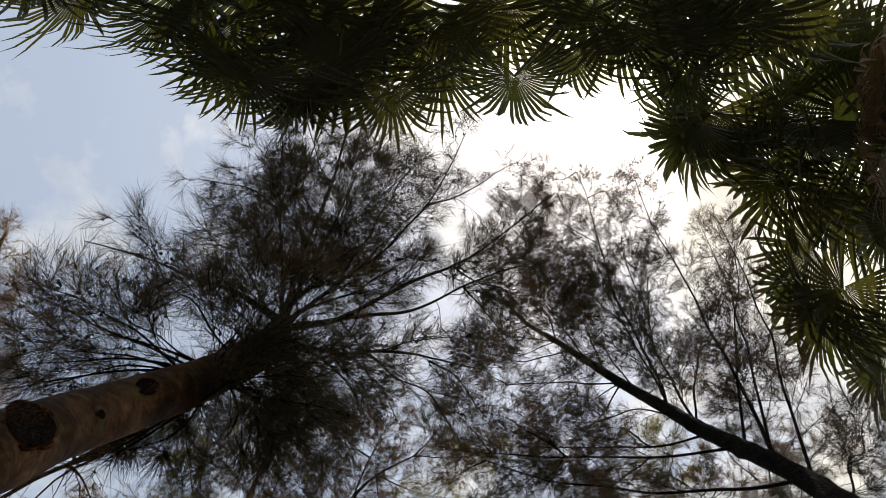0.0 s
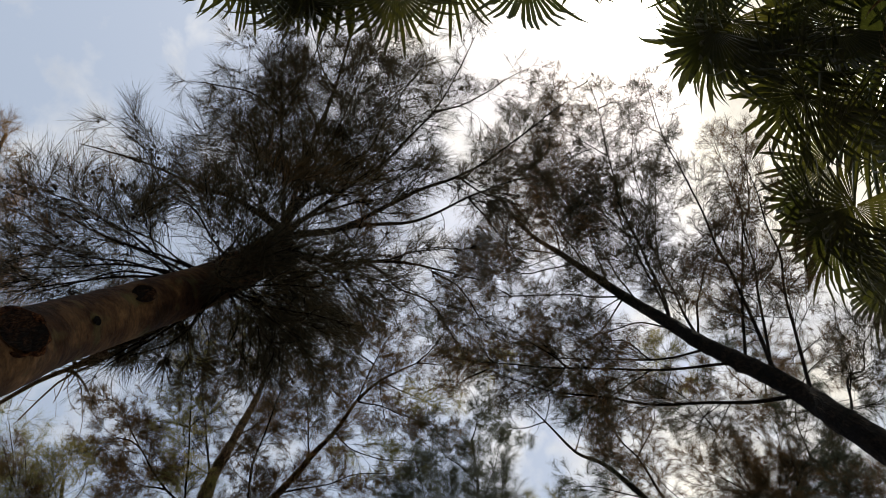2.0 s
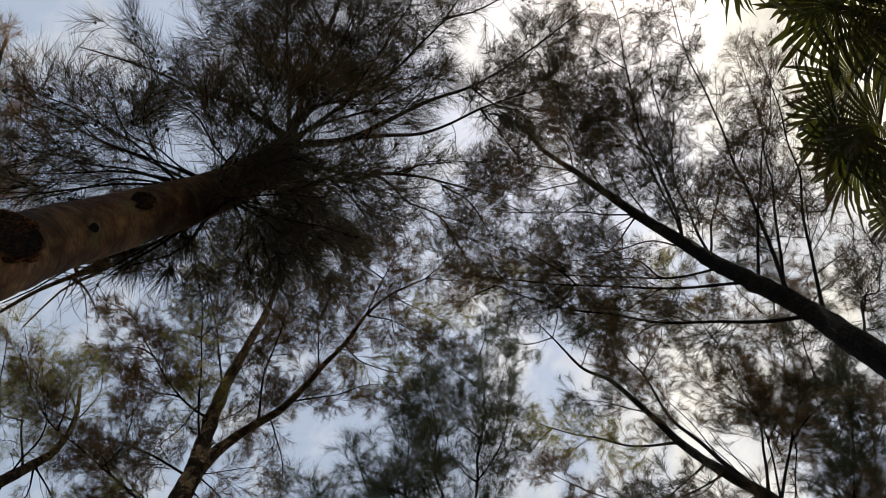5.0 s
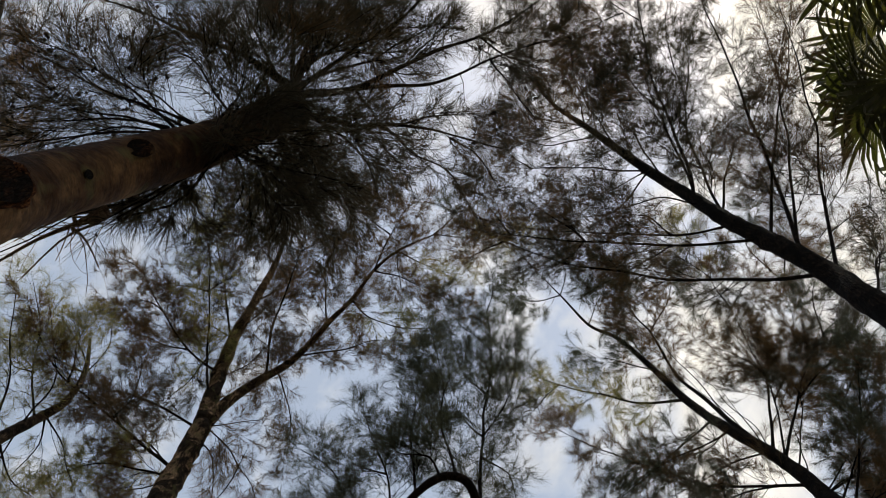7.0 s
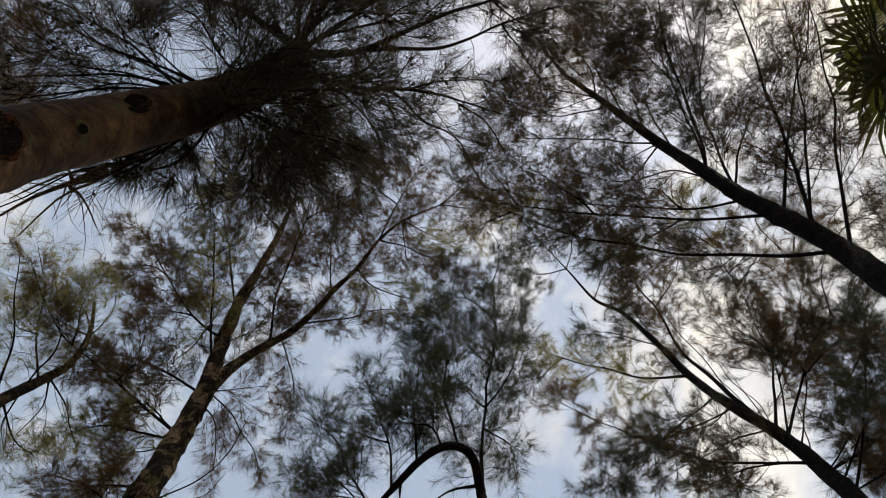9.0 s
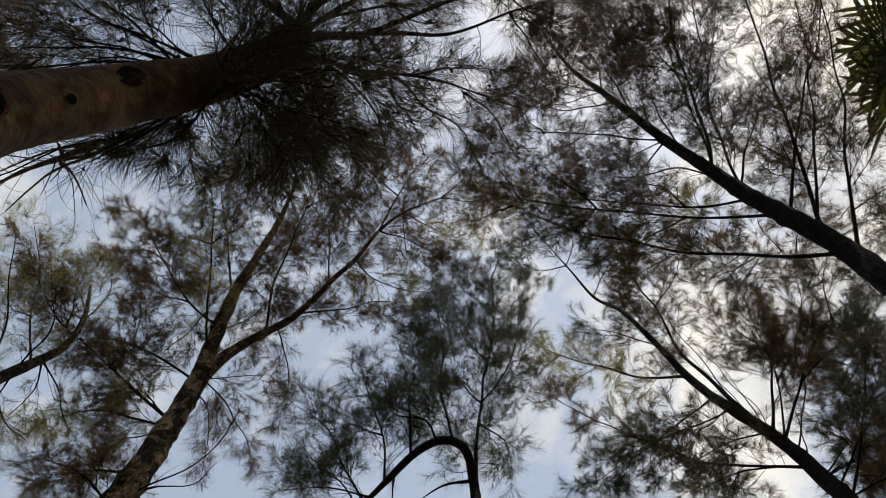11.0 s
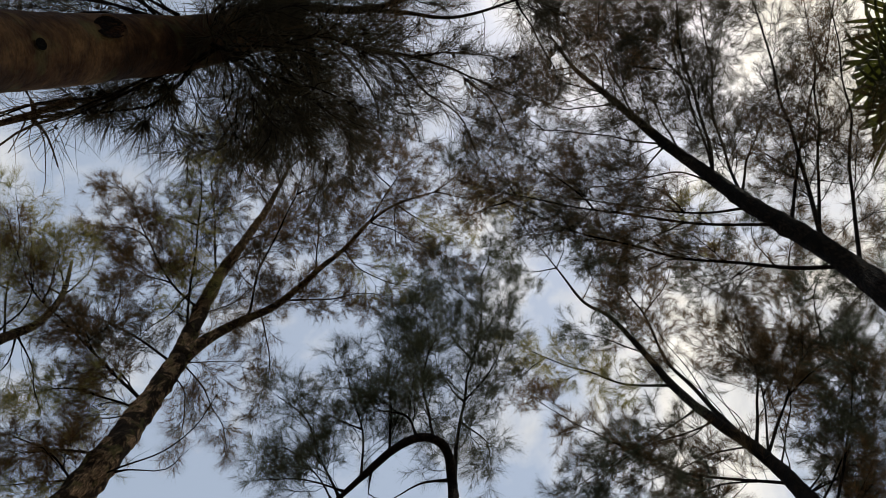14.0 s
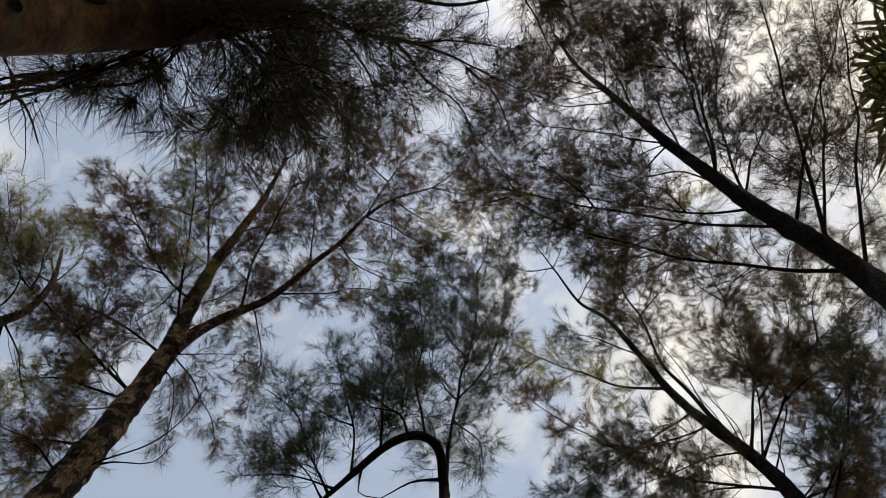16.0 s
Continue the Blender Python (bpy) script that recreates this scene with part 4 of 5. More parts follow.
limb(tree_c, 0.018, 'far', (-2.87, 5.43, 11.42), (-2.90, 4.93, 12.02), (-2.78, 4.33, 12.73), (-2.67, 3.99, 13.10), (-2.66, 3.58, 13.51))
limb(tree_c, 0.018, 'far', (-3.59, 5.25, 12.06), (-3.92, 4.65, 12.89), (-4.29, 3.97, 13.72), (-4.38, 3.50, 14.23))
limb(tree_c, 0.021, 'far', (-3.46, 5.72, 9.34), (-4.42, 5.26, 9.74), (-5.14, 4.94, 10.08), (-5.56, 4.55, 10.33), (-5.83, 4.09, 10.57))
limb(tree_c, 0.019, 'far', (-3.55, 5.39, 11.34), (-4.16, 5.19, 11.69), (-4.69, 4.75, 12.15), (-5.18, 4.27, 12.60), (-5.67, 4.14, 12.87))
limb(tree_c, 0.032, 'stub', (-3.36, 5.64, 8.14), (-3.53, 5.66, 8.29), (-3.62, 5.65, 8.39))
limb(tree_c, 0.016, 'far', (-3.49, 5.66, 8.25), (-4.09, 5.85, 8.46), (-4.77, 6.20, 8.68))
limb(tree_c, 0.018, 'far', (-3.46, 5.63, 10.18), (-4.26, 5.38, 10.44), (-4.91, 5.37, 10.64), (-5.79, 5.63, 10.89))
limb(tree_c, 0.011, 'hang', (-3.46, 5.61, 10.32), (-2.97, 5.83, 10.02), (-2.68, 6.04, 9.75), (-2.48, 6.32, 9.46))
limb(tree_c, 0.011, 'hang', (-2.75, 5.41, 11.60), (-2.52, 5.86, 11.30), (-2.50, 6.33, 10.97), (-2.49, 6.68, 10.70))
limb(tree_c, 0.010, 'bare', (-3.40, 5.68, 7.84), (-2.79, 5.46, 8.15), (-2.48, 5.20, 8.36), (-2.29, 4.83, 8.57))
limb(tree_c, 0.008, 'bare', (-3.17, 5.60, 7.95), (-2.73, 5.64, 8.15), (-2.51, 5.43, 8.28))
limb(tree_c, 0.014, 'far', (-3.41, 5.69, 7.69), (-3.85, 5.45, 7.93), (-4.38, 5.49, 8.15))
limb(tree_c, 0.010, 'hang', (-3.45, 5.65, 10.03), (-3.15, 5.82, 9.81), (-3.09, 6.20, 9.50), (-3.09, 6.41, 9.31))
limb(tree_c, 0.014, 'far', (-2.51, 5.34, 11.94), (-1.89, 5.40, 12.35), (-1.40, 5.36, 12.66), (-0.88, 5.46, 12.97))
limb(tree_c, 0.013, 'far', (-1.81, 4.79, 13.04), (-1.52, 5.22, 13.25), (-1.04, 5.44, 13.47), (-0.46, 5.57, 13.72))
limb(tree_c, 0.013, 'far', (-1.50, 4.44, 13.56), (-1.29, 3.92, 14.09), (-1.07, 3.57, 14.45), (-0.72, 3.39, 14.78))
limb(tree_c, 0.014, 'far', (-2.14, 5.07, 12.53), (-2.30, 4.69, 13.14), (-2.34, 4.35, 13.62), (-2.19, 3.97, 14.16))
limb(tree_c, 0.014, 'far', (-3.53, 4.98, 13.20), (-3.03, 4.80, 13.74), (-2.58, 4.48, 14.27), (-2.25, 4.31, 14.60))
limb(tree_c, 0.014, 'far', (-3.42, 4.64, 14.20), (-3.92, 4.24, 14.59), (-4.25, 3.83, 14.92), (-4.61, 3.32, 15.30))
limb(tree_c, 0.014, 'far', (-3.45, 5.72, 9.20), (-4.03, 5.70, 9.38), (-4.63, 5.82, 9.54), (-5.25, 6.12, 9.70))
limb(tree_c, 0.010, 'far', (-3.54, 5.42, 11.20), (-3.23, 5.31, 11.48), (-2.91, 5.12, 11.78), (-2.63, 5.07, 12.00))
limb(tree_c, 0.011, 'far', (-3.31, 4.14, 15.00), (-2.88, 3.72, 15.32), (-2.31, 3.49, 15.64), (-1.61, 3.35, 16.00))
limb(tree_c, 0.013, 'far', (-3.36, 5.64, 8.30), (-3.55, 5.95, 8.28), (-4.10, 6.10, 8.24), (-4.60, 6.24, 8.20))
limb(tree_c, 0.011, 'far', (-1.14, 4.20, 13.99), (-0.52, 4.59, 14.26), (0.11, 4.79, 14.50))
limb(tree_c, 0.011, 'far', (-0.52, 4.04, 14.56), (-0.07, 3.64, 14.88), (0.16, 3.14, 15.18))
limb(tree_c, 0.010, 'far', (-1.14, 4.20, 13.99), (-1.08, 4.94, 14.09), (-0.44, 5.21, 14.20))
limb(tree_c, 0.011, 'far', (-5.14, 4.94, 10.08), (-5.24, 4.65, 10.60), (-5.24, 4.40, 11.04))
limb(tree_c, 0.011, 'far', (-4.42, 5.26, 9.74), (-4.33, 5.11, 10.28), (-4.47, 4.74, 10.92))
limb(tree_c, 0.010, 'far', (-3.92, 4.40, 12.15), (-4.47, 4.39, 12.42), (-5.04, 4.66, 12.68))
limb(tree_c, 0.011, 'far', (-3.59, 5.22, 12.20), (-3.24, 4.91, 12.81), (-3.08, 4.63, 13.20))
limb(tree_c, 0.011, 'far', (-3.60, 5.65, 9.40), (-4.09, 5.47, 9.65), (-4.75, 5.81, 9.90))
limb(tree_c, 0.010, 'far', (-3.31, 4.14, 15.00), (-3.37, 3.51, 15.52), (-3.08, 3.00, 16.00))
limb(tree_c, 0.010, 'far', (-1.50, 4.44, 13.56), (-0.87, 4.69, 13.77), (-0.12, 5.20, 14.03), (0.33, 5.53, 14.18))
limb(tree_c, 0.010, 'far', (-0.52, 4.04, 14.56), (0.10, 4.12, 14.78), (0.59, 3.89, 14.98))
limb(tree_c, 0.010, 'far', (-1.29, 3.92, 14.09), (-1.91, 3.65, 14.69), (-2.24, 3.27, 15.14))
limb(tree_c, 0.010, 'far', (-2.19, 3.97, 14.16), (-1.69, 3.70, 14.60), (-1.17, 3.31, 15.08))
limb(tree_c, 0.010, 'far', (-3.31, 4.14, 15.00), (-3.76, 3.76, 15.39), (-4.02, 3.21, 15.80))
limb(tree_c, 0.010, 'far', (-3.59, 5.22, 12.20), (-4.26, 5.08, 12.58), (-4.73, 5.34, 12.80))
limb(tree_c, 0.010, 'far', (-3.46, 5.62, 10.25), (-3.05, 5.60, 10.34), (-2.62, 5.58, 10.43))
limb(tree_c, 0.010, 'far', (-3.45, 5.72, 9.20), (-3.98, 5.94, 9.25), (-4.59, 6.25, 9.30))
limb(tree_c, 0.010, 'far', (-4.16, 5.19, 11.69), (-4.66, 5.14, 11.84), (-5.17, 5.10, 12.00))
limb(tree_c, 0.010, 'far', (-4.69, 4.75, 12.15), (-5.15, 4.65, 12.33), (-5.71, 4.90, 12.52))
limb(tree_c, 0.010, 'far', (-3.70, 5.12, 11.28), (-4.06, 5.52, 11.24), (-4.46, 5.93, 11.19))
limb(tree_c, 0.010, 'far', (-3.92, 4.40, 12.15), (-3.63, 4.22, 12.56), (-3.38, 4.08, 12.88))
limb(tree_c, 0.010, 'far', (-2.67, 3.99, 13.10), (-2.20, 3.81, 13.22), (-1.81, 4.28, 13.35))

tree_d = casuarina('casuarina with a dark slanting double stem and thin straight shoots', 0.35, 0.25, 0.006, 1.1, 1.4, (),
    (5.04, 5.46, 0.00), (5.04, 5.61, 2.84), (5.04, 5.76, 5.68), (5.04, 5.86, 7.57), (5.04, 5.92, 8.70), (5.04, 5.97, 9.46), (5.06, 6.15, 10.16), (5.02, 6.29, 10.86), (4.87, 6.41, 11.56), (4.55, 6.54, 12.40), (4.24, 6.66, 13.38), (3.81, 6.59, 14.64), (3.35, 6.51, 15.76), (2.87, 6.58, 16.60), (2.36, 6.35, 17.72), (1.77, 6.07, 18.84))
limb(tree_d, 0.052, 'farend', (4.85, 6.42, 11.62), (4.57, 6.58, 13.20), (4.29, 6.60, 14.13), (4.09, 6.47, 14.85), (3.95, 6.22, 15.56), (3.70, 6.08, 16.15), (3.48, 5.59, 17.12))
limb(tree_d, 0.027, 'far', (4.19, 6.66, 13.55), (3.62, 7.01, 13.99), (2.97, 7.17, 14.48), (2.26, 7.29, 14.97), (1.48, 7.27, 15.49))
limb(tree_d, 0.010, 'far', (2.10, 7.29, 15.08), (1.78, 7.76, 15.07), (1.44, 8.17, 15.07))
limb(tree_d, 0.027, 'farend', (4.90, 6.39, 11.45), (5.18, 6.19, 12.40), (5.38, 5.97, 13.35), (5.37, 5.75, 14.21), (5.32, 5.47, 15.08))
limb(tree_d, 0.025, 'farend', (4.96, 6.35, 11.20), (5.28, 5.99, 11.79), (5.71, 5.57, 12.57), (6.25, 5.16, 13.29), (6.77, 4.96, 13.76))
limb(tree_d, 0.017, 'farend', (5.00, 6.30, 11.28), (5.28, 6.05, 12.54), (5.32, 5.75, 13.65), (5.32, 5.48, 14.36))
limb(tree_d, 0.023, 'far', (5.05, 6.21, 10.46), (4.20, 6.97, 11.42), (3.58, 7.19, 11.98), (3.03, 7.28, 12.43), (2.31, 7.29, 12.97), (1.72, 7.22, 13.39))
limb(tree_d, 0.017, 'far', (4.42, 6.60, 12.80), (3.66, 7.14, 12.43), (2.92, 7.51, 11.99), (2.20, 7.85, 11.55))
limb(tree_d, 0.015, 'far', (4.57, 6.53, 12.34), (3.31, 6.96, 11.76), (2.44, 7.37, 11.25))
limb(tree_d, 0.013, 'bare', (4.70, 6.48, 12.02), (4.38, 6.32, 13.48), (3.97, 6.09, 14.67), (3.63, 5.90, 15.43))
limb(tree_d, 0.010, 'bare', (4.79, 6.45, 11.79), (4.52, 6.44, 13.14), (4.21, 6.41, 13.98))
limb(tree_d, 0.019, 'far', (5.04, 5.96, 9.41), (5.71, 5.37, 10.83), (6.10, 4.99, 11.84), (6.58, 4.75, 12.44))
limb(tree_d, 0.015, 'far', (5.48, 5.78, 12.17), (5.90, 5.48, 12.48), (6.32, 5.34, 12.72), (6.92, 5.39, 12.99))
limb(tree_d, 0.013, 'far', (5.32, 5.47, 15.08), (4.90, 5.40, 15.61), (4.51, 5.18, 16.12))
limb(tree_d, 0.013, 'far', (5.32, 5.88, 13.21), (5.05, 5.83, 13.83), (4.70, 5.93, 14.35))
limb(tree_d, 0.015, 'far', (4.74, 6.50, 10.82), (4.21, 6.67, 10.79), (3.78, 6.93, 10.77))
limb(tree_d, 0.013, 'farend', (5.28, 6.05, 12.54), (5.89, 5.64, 13.52), (6.12, 5.27, 14.18), (6.15, 4.88, 14.85))
limb(tree_d, 0.013, 'far', (3.84, 6.60, 14.55), (3.15, 6.62, 14.96), (2.54, 6.77, 15.30))
limb(tree_d, 0.013, 'far', (1.77, 6.07, 18.84), (1.15, 5.59, 19.33), (0.56, 5.49, 19.68))
limb(tree_d, 0.013, 'far', (2.36, 6.35, 17.72), (1.70, 6.64, 17.99), (0.99, 6.43, 18.28))
limb(tree_d, 0.013, 'far', (3.48, 5.59, 17.12), (3.07, 5.13, 17.52), (2.32, 4.99, 17.98))
limb(tree_d, 0.015, 'far', (3.95, 6.22, 15.56), (4.41, 5.70, 16.13), (4.50, 5.12, 16.64))
limb(tree_d, 0.013, 'far', (4.20, 6.97, 11.42), (4.29, 7.19, 11.21), (4.61, 7.11, 10.93))
limb(tree_d, 0.013, 'far', (6.25, 5.16, 13.29), (6.24, 4.68, 13.92), (6.51, 4.30, 14.38))
limb(tree_d, 0.013, 'far', (6.10, 4.99, 11.84), (6.03, 5.53, 11.91), (6.01, 6.19, 11.98))
limb(tree_d, 0.015, 'far', (4.87, 6.41, 11.56), (4.41, 6.60, 11.56), (4.04, 6.88, 11.56), (3.52, 7.29, 11.56))
limb(tree_d, 0.013, 'far', (5.32, 5.47, 15.08), (5.74, 4.96, 15.46), (6.24, 4.86, 15.70))
limb(tree_d, 0.013, 'far', (5.71, 5.37, 10.83), (6.18, 5.24, 11.18), (6.41, 5.01, 11.47))
limb(tree_d, 0.015, 'far', (5.06, 6.15, 10.16), (5.50, 5.98, 10.35), (6.13, 5.95, 10.58))
limb(tree_d, 0.009, 'bare', (4.87, 6.41, 11.56), (4.69, 6.32, 12.81), (4.41, 6.22, 13.71), (4.13, 6.15, 14.36))
limb(tree_d, 0.009, 'bare', (4.93, 6.38, 11.35), (4.84, 6.40, 12.63), (4.65, 6.33, 13.76))
limb(tree_d, 0.013, 'farend', (5.02, 6.29, 10.86), (5.56, 5.96, 12.14), (5.65, 5.70, 12.95), (5.82, 5.43, 13.52))
limb(tree_d, 0.009, 'bare', (5.05, 6.23, 10.56), (5.28, 6.22, 11.53), (5.43, 6.10, 12.67), (5.52, 5.92, 13.51))
limb(tree_d, 0.009, 'far', (6.25, 5.16, 13.29), (6.90, 5.62, 13.39), (7.40, 5.70, 13.47))
limb(tree_d, 0.010, 'far', (3.70, 6.08, 16.15), (3.35, 5.85, 16.71), (2.99, 5.49, 17.36))
limb(tree_d, 0.010, 'far', (2.87, 6.58, 16.60), (3.18, 6.00, 17.01), (3.77, 5.53, 17.44))
limb(tree_d, 0.010, 'bare', (4.55, 6.54, 12.40), (4.07, 6.98, 12.31), (3.25, 7.16, 12.20), (2.87, 7.62, 12.12))
limb(tree_d, 0.010, 'far', (3.81, 6.59, 14.64), (3.51, 6.33, 15.51), (3.26, 5.97, 16.32))
limb(tree_d, 0.010, 'far', (2.36, 6.35, 17.72), (2.49, 5.75, 18.25), (2.16, 5.14, 18.84))
limb(tree_d, 0.013, 'far', (5.04, 5.98, 9.51), (5.50, 5.74, 9.70), (6.05, 5.62, 9.91))
limb(tree_d, 0.015, 'far', (5.05, 6.04, 9.76), (5.60, 5.61, 10.49), (6.34, 5.47, 11.01))
limb(tree_d, 0.013, 'farend', (5.06, 6.15, 10.16), (5.77, 5.95, 11.00), (6.10, 5.69, 11.56))
limb(tree_d, 0.013, 'far', (5.32, 5.47, 15.08), (5.11, 5.09, 15.83), (5.40, 4.57, 16.54))
limb(tree_d, 0.013, 'far', (6.15, 4.88, 14.85), (6.34, 4.39, 15.45), (6.89, 4.04, 16.01))
limb(tree_d, 0.013, 'far', (6.51, 4.30, 14.38), (6.91, 3.91, 14.67), (7.51, 3.80, 14.93))
limb(tree_d, 0.013, 'far', (6.77, 4.96, 13.76), (7.16, 4.60, 14.07), (7.68, 4.42, 14.34))
limb(tree_d, 0.013, 'far', (6.24, 4.86, 15.70), (5.85, 4.50, 16.18), (5.95, 4.00, 16.57))
limb(tree_d, 0.013, 'far', (4.51, 5.18, 16.12), (4.83, 4.65, 16.51), (4.67, 4.16, 16.85))
limb(tree_d, 0.010, 'far', (5.06, 6.15, 10.16), (5.51, 6.05, 10.40), (6.08, 6.11, 10.60))
limb(tree_d, 0.010, 'far', (5.35, 6.54, 12.60), (5.90, 6.28, 13.40), (6.41, 5.96, 14.20))

tree_e = casuarina('casuarina with a crooked arching stem and grey-green sprays', 0.28, 0.105, 0.022, 0.5, 1.0, (),
    (0.60, 5.40, 0.00), (0.56, 5.52, 2.52), (0.52, 5.64, 5.04), (0.50, 5.72, 6.72), (0.46, 5.80, 7.73), (0.41, 5.90, 8.50), (0.36, 5.88, 8.95), (0.26, 5.60, 9.12), (0.10, 5.45, 9.14), (-0.13, 5.45, 9.12), (-0.42, 5.69, 9.10), (-0.72, 6.11, 9.10), (-1.03, 6.55, 9.10))
limb(tree_e, 0.030, 'fare', (0.38, 5.88, 8.90), (0.39, 6.06, 9.90), (0.43, 6.03, 11.00), (0.50, 5.88, 12.00), (0.59, 5.61, 13.00), (0.51, 5.31, 14.00))
limb(tree_e, 0.016, 'fare', (0.07, 5.42, 9.10), (-0.12, 5.47, 10.09), (-0.22, 5.25, 11.24), (-0.45, 4.90, 12.40))
limb(tree_e, 0.016, 'fare', (-0.42, 5.69, 9.10), (-0.54, 5.62, 9.95), (-0.56, 5.44, 10.81), (-0.70, 5.26, 11.45))
limb(tree_e, 0.016, 'fare', (-0.72, 6.11, 9.10), (-0.85, 5.90, 9.77), (-1.11, 5.71, 10.34), (-1.30, 5.53, 10.75))
limb(tree_e, 0.016, 'fare', (-0.96, 6.46, 9.10), (-1.36, 6.13, 9.47), (-1.58, 5.87, 9.72), (-2.03, 5.74, 10.00))
limb(tree_e, 0.013, 'fare', (0.43, 6.03, 11.00), (0.80, 5.81, 11.54), (0.92, 5.47, 12.01), (0.96, 5.16, 12.40))
limb(tree_e, 0.013, 'fare', (0.41, 6.07, 10.52), (0.79, 6.22, 10.39), (0.92, 6.57, 10.26))
limb(tree_e, 0.020, 'bare', (0.36, 5.95, 9.10), (-0.03, 5.98, 8.95), (-0.33, 6.13, 8.80))
limb(tree_e, 0.011, 'bare', (-0.61, 5.95, 9.10), (-0.56, 6.21, 9.00), (-0.27, 6.20, 8.90))
limb(tree_e, 0.011, 'fare', (0.50, 5.88, 12.00), (0.04, 5.73, 12.65), (-0.14, 5.39, 13.20))
limb(tree_e, 0.013, 'fare', (-0.13, 5.43, 9.10), (-0.29, 5.38, 9.40), (-0.75, 5.61, 9.87), (-0.94, 5.36, 10.40))
limb(tree_e, 0.013, 'fare', (-0.90, 6.36, 9.10), (-1.39, 6.25, 9.07), (-1.87, 6.32, 9.05))
limb(tree_e, 0.011, 'fare', (-1.03, 6.55, 9.10), (-1.61, 6.08, 9.34), (-1.99, 6.31, 9.45))
limb(tree_e, 0.011, 'fare', (0.43, 6.03, 11.00), (0.06, 5.97, 11.42), (-0.09, 5.72, 11.80))
limb(tree_e, 0.009, 'fare', (0.51, 5.31, 14.00), (0.62, 4.76, 14.32), (0.35, 4.35, 14.60))
limb(tree_e, 0.009, 'fare', (0.59, 5.61, 13.00), (0.02, 5.28, 13.49), (-0.15, 4.90, 13.80))
limb(tree_e, 0.009, 'fare', (0.50, 5.88, 12.00), (0.82, 5.37, 12.58), (0.94, 4.93, 13.00))
limb(tree_e, 0.009, 'fare', (-0.22, 5.25, 11.24), (-0.58, 5.19, 11.74), (-0.85, 5.37, 12.02))
limb(tree_e, 0.009, 'fare', (-0.85, 5.90, 9.77), (-1.35, 6.04, 10.10), (-1.56, 5.93, 10.29))

tree_g = casuarina('casuarina with sunlit olive sprays and a slanting limb', 0.6, 0.16, 0.02, 0.8, 1.0, (),
    (-5.10, 4.40, 0.00), (-5.13, 4.49, 2.25), (-5.17, 4.59, 4.50), (-5.19, 4.65, 6.00), (-5.21, 4.69, 6.90), (-5.21, 4.71, 7.50), (-5.27, 4.92, 8.40), (-5.26, 5.06, 9.10), (-5.27, 5.22, 9.70), (-5.31, 5.34, 10.30), (-5.54, 5.40, 11.20), (-5.94, 5.33, 12.20))
limb(tree_g, 0.016, 'olive', (-5.26, 5.15, 9.45), (-5.66, 4.89, 10.20), (-5.94, 4.56, 10.91), (-6.38, 4.16, 11.62))
limb(tree_g, 0.013, 'olive', (-5.31, 5.34, 10.30), (-5.34, 5.05, 10.89), (-6.00, 4.68, 11.60))
limb(tree_g, 0.014, 'olive', (-5.27, 4.99, 8.77), (-4.99, 5.33, 8.48), (-4.63, 5.39, 8.28))
limb(tree_g, 0.016, 'olive', (-5.27, 4.95, 8.57), (-5.55, 4.72, 9.44), (-5.89, 4.40, 10.19), (-6.25, 3.93, 11.03))
limb(tree_g, 0.011, 'olive', (-5.27, 5.22, 9.70), (-5.39, 5.67, 9.54), (-5.64, 5.93, 9.40))
limb(tree_g, 0.011, 'olive', (-5.54, 5.40, 11.20), (-6.27, 5.21, 11.49), (-6.93, 4.81, 11.80))
limb(tree_g, 0.011, 'olive', (-5.27, 5.22, 9.70), (-5.02, 5.65, 9.54), (-4.85, 6.05, 9.40))
limb(tree_g, 0.011, 'olive', (-5.26, 5.06, 9.10), (-5.23, 4.89, 9.78), (-5.48, 4.51, 10.46), (-5.81, 4.16, 11.00))
limb(tree_g, 0.010, 'olive', (-5.26, 5.06, 9.10), (-5.49, 5.43, 8.92), (-5.39, 5.73, 8.80))
limb(tree_g, 0.008, 'olive', (-5.66, 4.89, 10.20), (-6.12, 4.87, 10.45), (-6.40, 4.66, 10.70))
limb(tree_g, 0.010, 'olive', (-5.54, 5.40, 11.20), (-5.38, 5.22, 11.62), (-5.43, 4.92, 12.00))

tree_f = casuarina('casuarina with dry rust-brown sunlit needles', 1.0, 0.15, 0.02, 0.8, 1.0, (),
    (-5.10, 2.10, 0.00), (-5.19, 2.03, 2.25), (-5.28, 1.96, 4.50), (-5.34, 1.91, 6.00), (-5.38, 1.89, 6.90), (-5.40, 1.87, 7.50), (-5.74, 1.71, 8.50), (-6.09, 1.45, 9.60), (-6.43, 1.07, 10.80), (-6.73, 0.62, 12.00), (-6.98, -0.04, 13.00))
limb(tree_f, 0.016, 'dry', (-6.09, 1.45, 9.60), (-5.88, 1.29, 10.28), (-5.72, 1.26, 10.60))
limb(tree_f, 0.014, 'dry', (-6.43, 1.07, 10.80), (-6.21, 0.81, 11.28), (-6.24, 0.67, 11.40))
limb(tree_f, 0.011, 'dry', (-6.73, 0.62, 12.00), (-6.76, 0.22, 12.47), (-6.95, -0.13, 12.80))
limb(tree_f, 0.016, 'dry', (-5.74, 1.71, 8.50), (-5.23, 1.67, 9.08), (-4.97, 1.57, 9.35))
limb(tree_f, 0.011, 'dry', (-6.09, 1.45, 9.60), (-5.68, 1.57, 9.87), (-5.46, 1.52, 10.00))
limb(tree_f, 0.011, 'dry', (-5.74, 1.71, 8.50), (-5.17, 1.90, 8.81), (-4.91, 1.82, 8.95))
